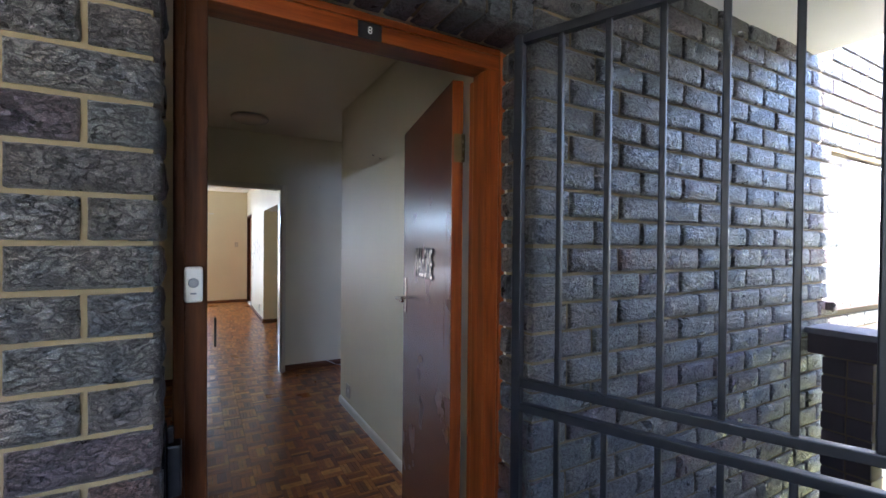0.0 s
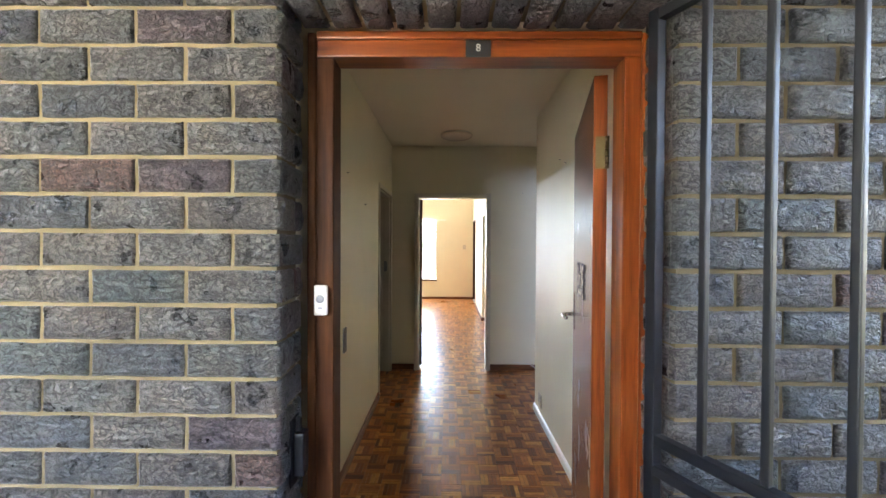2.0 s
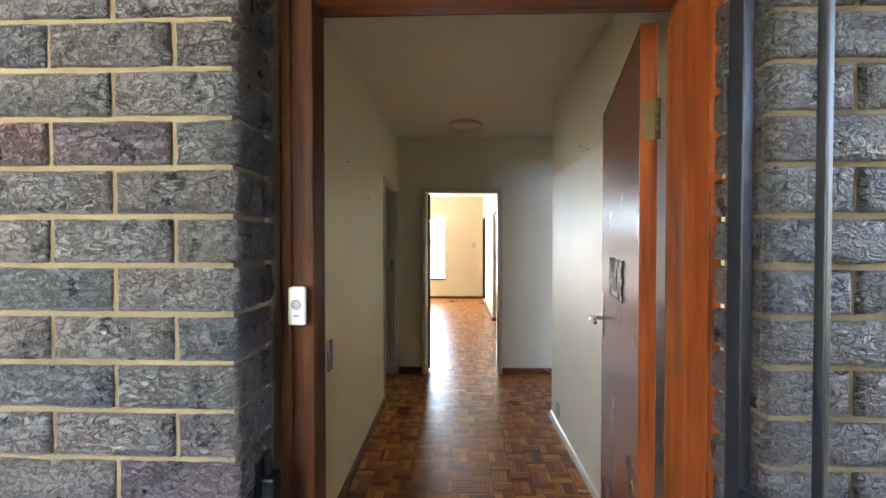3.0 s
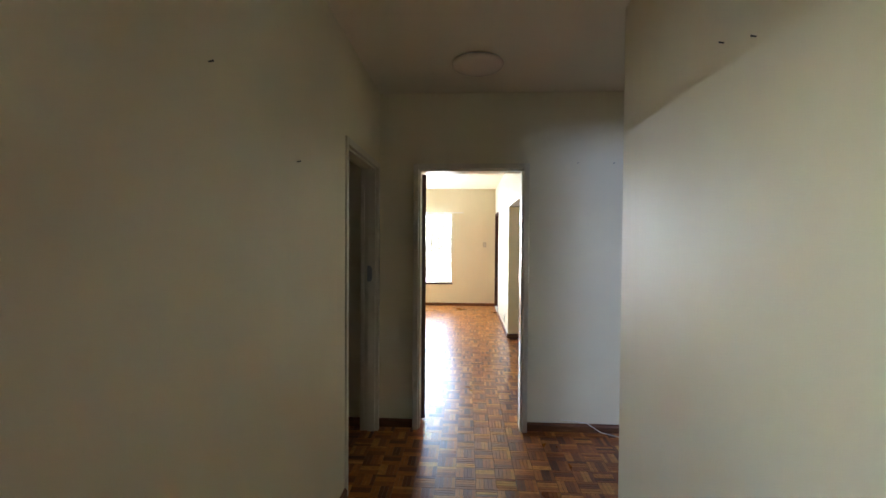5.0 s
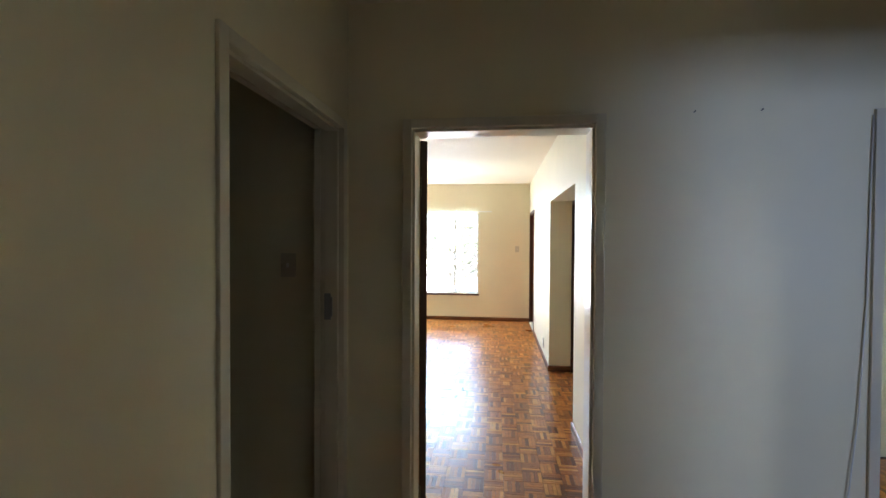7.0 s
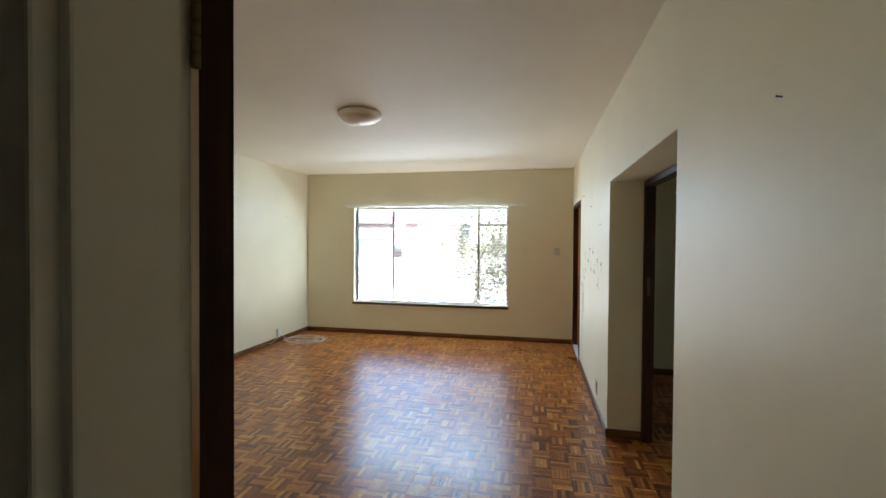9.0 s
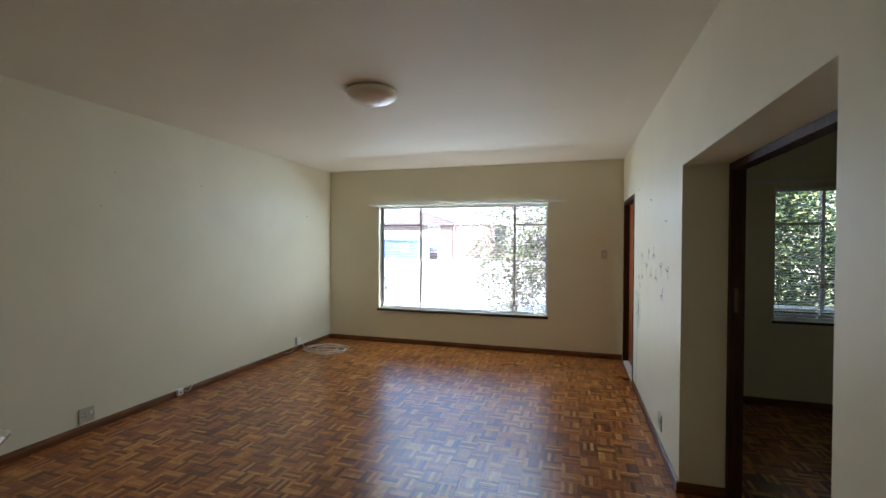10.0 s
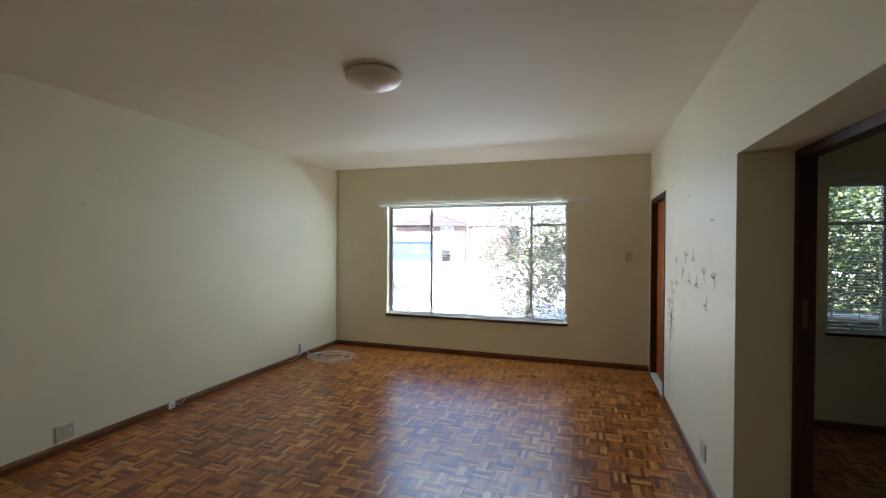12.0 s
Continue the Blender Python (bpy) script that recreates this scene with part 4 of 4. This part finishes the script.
# parapet panels at the end of the gallery, of dark brick with a blue-grey coping
gp = thing("gallery_parapet", "dark brick parapet with open slots at the gallery end", "wall", kind="structure")
boxpart("coping", (2.25, 2.47, -2.07, -.2, 1.035, 1.065), CONCRETE, gp, .006, "blue-grey concrete coping")
boxpart("beam", (2.29, 2.45, -2.07, -.2, .935, 1.0345), DARKBRICK, gp, .004, "dark brick beam under the coping")
panel = bmesh.new()
add_box(panel, 0, .138, .004, .091, 0, .077, .003)
half = mesh_of("brick", panel, DARKBRICK)
y = -.25
while y > -2.0:
    boxpart("core", (2.312, 2.43, y - .184, y - .006, -.02, .934), MORTAR, gp)
    for r in range(11):
        z = -.025 + r * .0873
        for k in range(2):
            o = new("brick", half)
            o.parent = gp
            o.location = (2.302, y - .095 - k * .095 + (.003 if r % 2 else 0), z)
    y -= .25


# ---- bricks of the front ----
def brick_mesh(lx, lz, seed, depth=.05, relief=.007, corner=0):
    """One rock-faced brick: its face (towards -y) is a rough grid, its origin at the middle of the face; corner: the end (-1, 1) that is rounded off."""
    rng = random.Random(seed)
    xs = [-lx / 2, -lx / 2 + .006] + [-lx / 2 + lx * i / 5 for i in range(1, 5)] + [lx / 2 - .006, lx / 2]
    if corner < 0:
        xs[1] = -lx / 2 + .011
    elif corner > 0:
        xs[-2] = lx / 2 - .011
    xs.sort()
    zs = [-lz / 2, -lz / 2 + .006, -lz * .12, lz * .16, lz / 2 - .006, lz / 2]
    nx, nz = len(xs) - 1, len(zs) - 1
    grid = {}
    verts, faces = [], []
    for j in range(nz + 1):
        for i in range(nx + 1):
            edge = i in (0, nx) or j in (0, nz)
            yy = rng.uniform(.0045, .0075) if edge else -rng.uniform(0, relief) * (.45 if i in (1, nx - 1) or j in (1, nz - 1) else 1)
            if (corner < 0 and i == 0) or (corner > 0 and i == nx):
                yy = .0115
            elif (corner < 0 and i == 1) or (corner > 0 and i == nx - 1):
                yy += .0035
            grid[i, j] = len(verts)
            verts.append((xs[i] + (0 if corner and edge else rng.uniform(-.0013, .0013)), yy, zs[j] + rng.uniform(-.0014, .0014)))
    for j in range(nz):
        for i in range(nx):
            faces.append((grid[i, j], grid[i + 1, j], grid[i + 1, j + 1], grid[i, j + 1]))
    rim = [grid[i, 0] for i in range(nx)] + [grid[nx, j] for j in range(nz)] + [grid[i, nz] for i in range(nx, 0, -1)] + [grid[0, j] for j in range(nz, 0, -1)]
    back = []
    for k in rim:
        back.append(len(verts))
        verts.append((verts[k][0], depth, verts[k][2]))
    for k in range(len(rim)):
        a, b = k, (k + 1) % len(rim)
        faces.append((rim[b], rim[a], back[a], back[b]))
    me = bpy.data.meshes.new("brick")
    me.from_pydata(verts, [], faces)
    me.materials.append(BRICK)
    me.polygons.foreach_set("use_smooth", [k < nx * nz for k in range(len(faces))])
    return me


BH = COURSE - JOINT
cache = {}
rngb = random.Random(11)


def lay(parent, x0, x1, zc, face=FRONT, turn=0, depth=.05, corner=0):
    """One brick on the face between x0 and x1 (along the wall); turn: degrees for a reveal."""
    lx = round(x1 - x0, 3)
    key = (lx, rngb.randrange(6 if abs(lx - .219) < .002 else 3), depth, corner)
    if key not in cache:
        cache[key] = brick_mesh(lx, BH, hash(key) % 9973, depth, corner=corner)
    o = new("brick", cache[key])
    o.parent = parent
    d = rngb.uniform(-.003, .003)
    if turn == 0:
        o.matrix_world = pose((x0 + x1) / 2, face + d, zc, 0, 0, rngb.uniform(-.4, .4))
    else:
        o.matrix_world = pose(face + (d if turn < 0 else -d), (x0 + x1) / 2, zc, 0, 0, turn)
    return o


J = JOINT / 2
rows = int((TOP - .06 - C0) / COURSE) + 1
for k in range(-1, rows):
    zc = C0 + (k + .5) * COURSE
    # left of the door: the corner brick also shows in the reveal
    x = -.364
    first = .1145 if k % 2 == 0 else .2270
    lay(wall_left, x - first + J, x, zc, corner=1)
    if k % 2 == 0:
        lay(wall_left, FRONT + .003, -.03, zc, -.364, 90, corner=-1)
    else:
        lay(wall_left, FRONT + .003, -.0875, zc, -.364, 90, corner=-1)
        lay(wall_left, -.0765, -.03, zc, -.364, 90)
    x -= first
    while x - LEN > -2.1:
        lay(wall_left, x - LEN + J, x - J, zc)
        x -= LEN
    # right of the door
    x = .559
    first = .149 if k % 2 else .26
    lay(wall_right, x, x + first - J, zc, corner=-1)
    if k % 2:
        lay(wall_right, FRONT + .003, -.03, zc, .559, -90, corner=1)
    else:
        lay(wall_right, FRONT + .003, -.0875, zc, .559, -90, corner=1)
        lay(wall_right, -.0765, -.03, zc, .559, -90)
    x += first
    while x < 2.45:
        lay(wall_right, x + J, x + LEN - J, zc)
        x += LEN

# soldier bricks of the lintel: their undersides and faces
for k in range(11):
    x = -.364 + .0843 * k
    o = lay(lintel, x + .004, x + .0775, 0)
    o.data = cache.setdefault("soffit%d" % (k % 4), brick_mesh(.0733, .15, 900 + k % 4))
    o.matrix_world = pose(x + .041, -.107, 2.081 + rngb.uniform(-.002, .002), 90, 0, 0)
    o = new("brick", cache.setdefault("face%d" % (k % 4), brick_mesh(.0733, .219, 950 + k % 4)))
    o.parent = lintel
    o.matrix_world = pose(x + .041, FRONT, 2.193)

# the sunlit rest of the front, one mesh
verts, faces = [], []


def plain_brick(x0, x1, z0, z1):
    n = len(verts)
    for yy, g in ((FRONT, .003), (BACK + .01, 0)):
        verts.extend(((x0 + g, yy, z0 + g), (x1 - g, yy, z0 + g), (x1 - g, yy, z1 - g), (x0 + g, yy, z1 - g)))
    faces.extend(((n, n + 1, n + 2, n + 3), (n, n + 4, n + 5, n + 1), (n + 1, n + 5, n + 6, n + 2), (n + 2, n + 6, n + 7, n + 3), (n + 3, n + 7, n + 4, n)))


for k in range(0, 29):
    z0 = C0 + k * COURSE + J
    x = .559 + (.149 if k % 2 else .26)
    while x < 4.8:
        if x >= 2.45 and not (x + LEN > 2.5 and x < 4.1 and z0 + BH > 1.17 and z0 < 1.95):
            plain_brick(x + J, x + LEN - J, z0, z0 + BH)
        x += LEN
me = bpy.data.meshes.new("brickwork")
me.from_pydata(verts, [], faces)
me.materials.append(BRICK)
o = tagged(new("brickwork", me), "sunlit rock-faced bricks round the far window", kind="stuff")
o.parent = wall_right

# ---- mosaic parquet: squares of five fingers, turned by turns ----
SQ, FING = .125, 5


def square_faces(vs, fs, cx, cy, turned, rng):
    w5 = SQ / FING
    for f in range(FING):
        a0, a1 = -SQ / 2 + f * w5 + .0004, -SQ / 2 + (f + 1) * w5 - .0004
        b0, b1 = -SQ / 2 + .0005, SQ / 2 - .0005
        h = rng.uniform(-.0003, .0003)
        n = len(vs)
        for z, g in ((h, .0006), (-.005, 0)):
            for u, v in ((a0 + g, b0 + g), (a1 - g, b0 + g), (a1 - g, b1 - g), (a0 + g, b1 - g)):
                vs.append((cx + (u if turned else v), cy + (v if turned else u), z))
        fs.extend(((n, n + 1, n + 2, n + 3), (n, n + 4, n + 5, n + 1), (n + 1, n + 5, n + 6, n + 2), (n + 2, n + 6, n + 7, n + 3), (n + 3, n + 7, n + 4, n)))


floor = bpy.data.objects["floor"]
prng = random.Random(21)
single = []
for turned in (0, 1):
    for _ in range(6):
        vs, fs = [], []
        square_faces(vs, fs, 0, 0, turned, prng)
        me = bpy.data.meshes.new("parquet_square")
        me.from_pydata(vs, [], fs)
        me.materials.append(PARQUET)
        single.append(me)


def in_rooms(x, y):
    return ((LEFT - .1 < x < RIGHT + .1 and .1 < y < END0) or (.8 < x < 3.4 and 2.7 < y < END0) or (-.36 < x < .53 and END0 - .1 < y < END1 + .1)
            or (LX0 - .1 < x < LX1 + .1 and END1 - .1 < y < LY1 + .1) or (.6 < x < 3.6 and 5.5 < y < DY1 + .1) or (1.5 < x < 3.6 and END0 - .1 < y < DY0)
            or (-2.2 < x < LEFT and 2.6 < y < END0))


vs, fs, made = [], [], 0
for j in range(0, 84):
    for i in range(-31, 30):
        cx, cy = .06 + i * SQ, .17 + j * SQ
        if not in_rooms(cx, cy):
            continue
        turned = (i + j) % 2
        if LEFT < cx < RIGHT and 1.5 < cy < 4.6 and made < 290:
            o = new("parquet_square", single[turned * 6 + prng.randrange(6)])
            o.parent = floor
            o.location = (cx, cy, 0)
            made += 1
        else:
            square_faces(vs, fs, cx, cy, turned, prng)
me = bpy.data.meshes.new("parquet")
me.from_pydata(vs, [], fs)
me.materials.append(PARQUET)
o = tagged(new("parquet", me), "varnished brown mosaic parquet in basket pattern", kind="stuff")
o.parent = floor
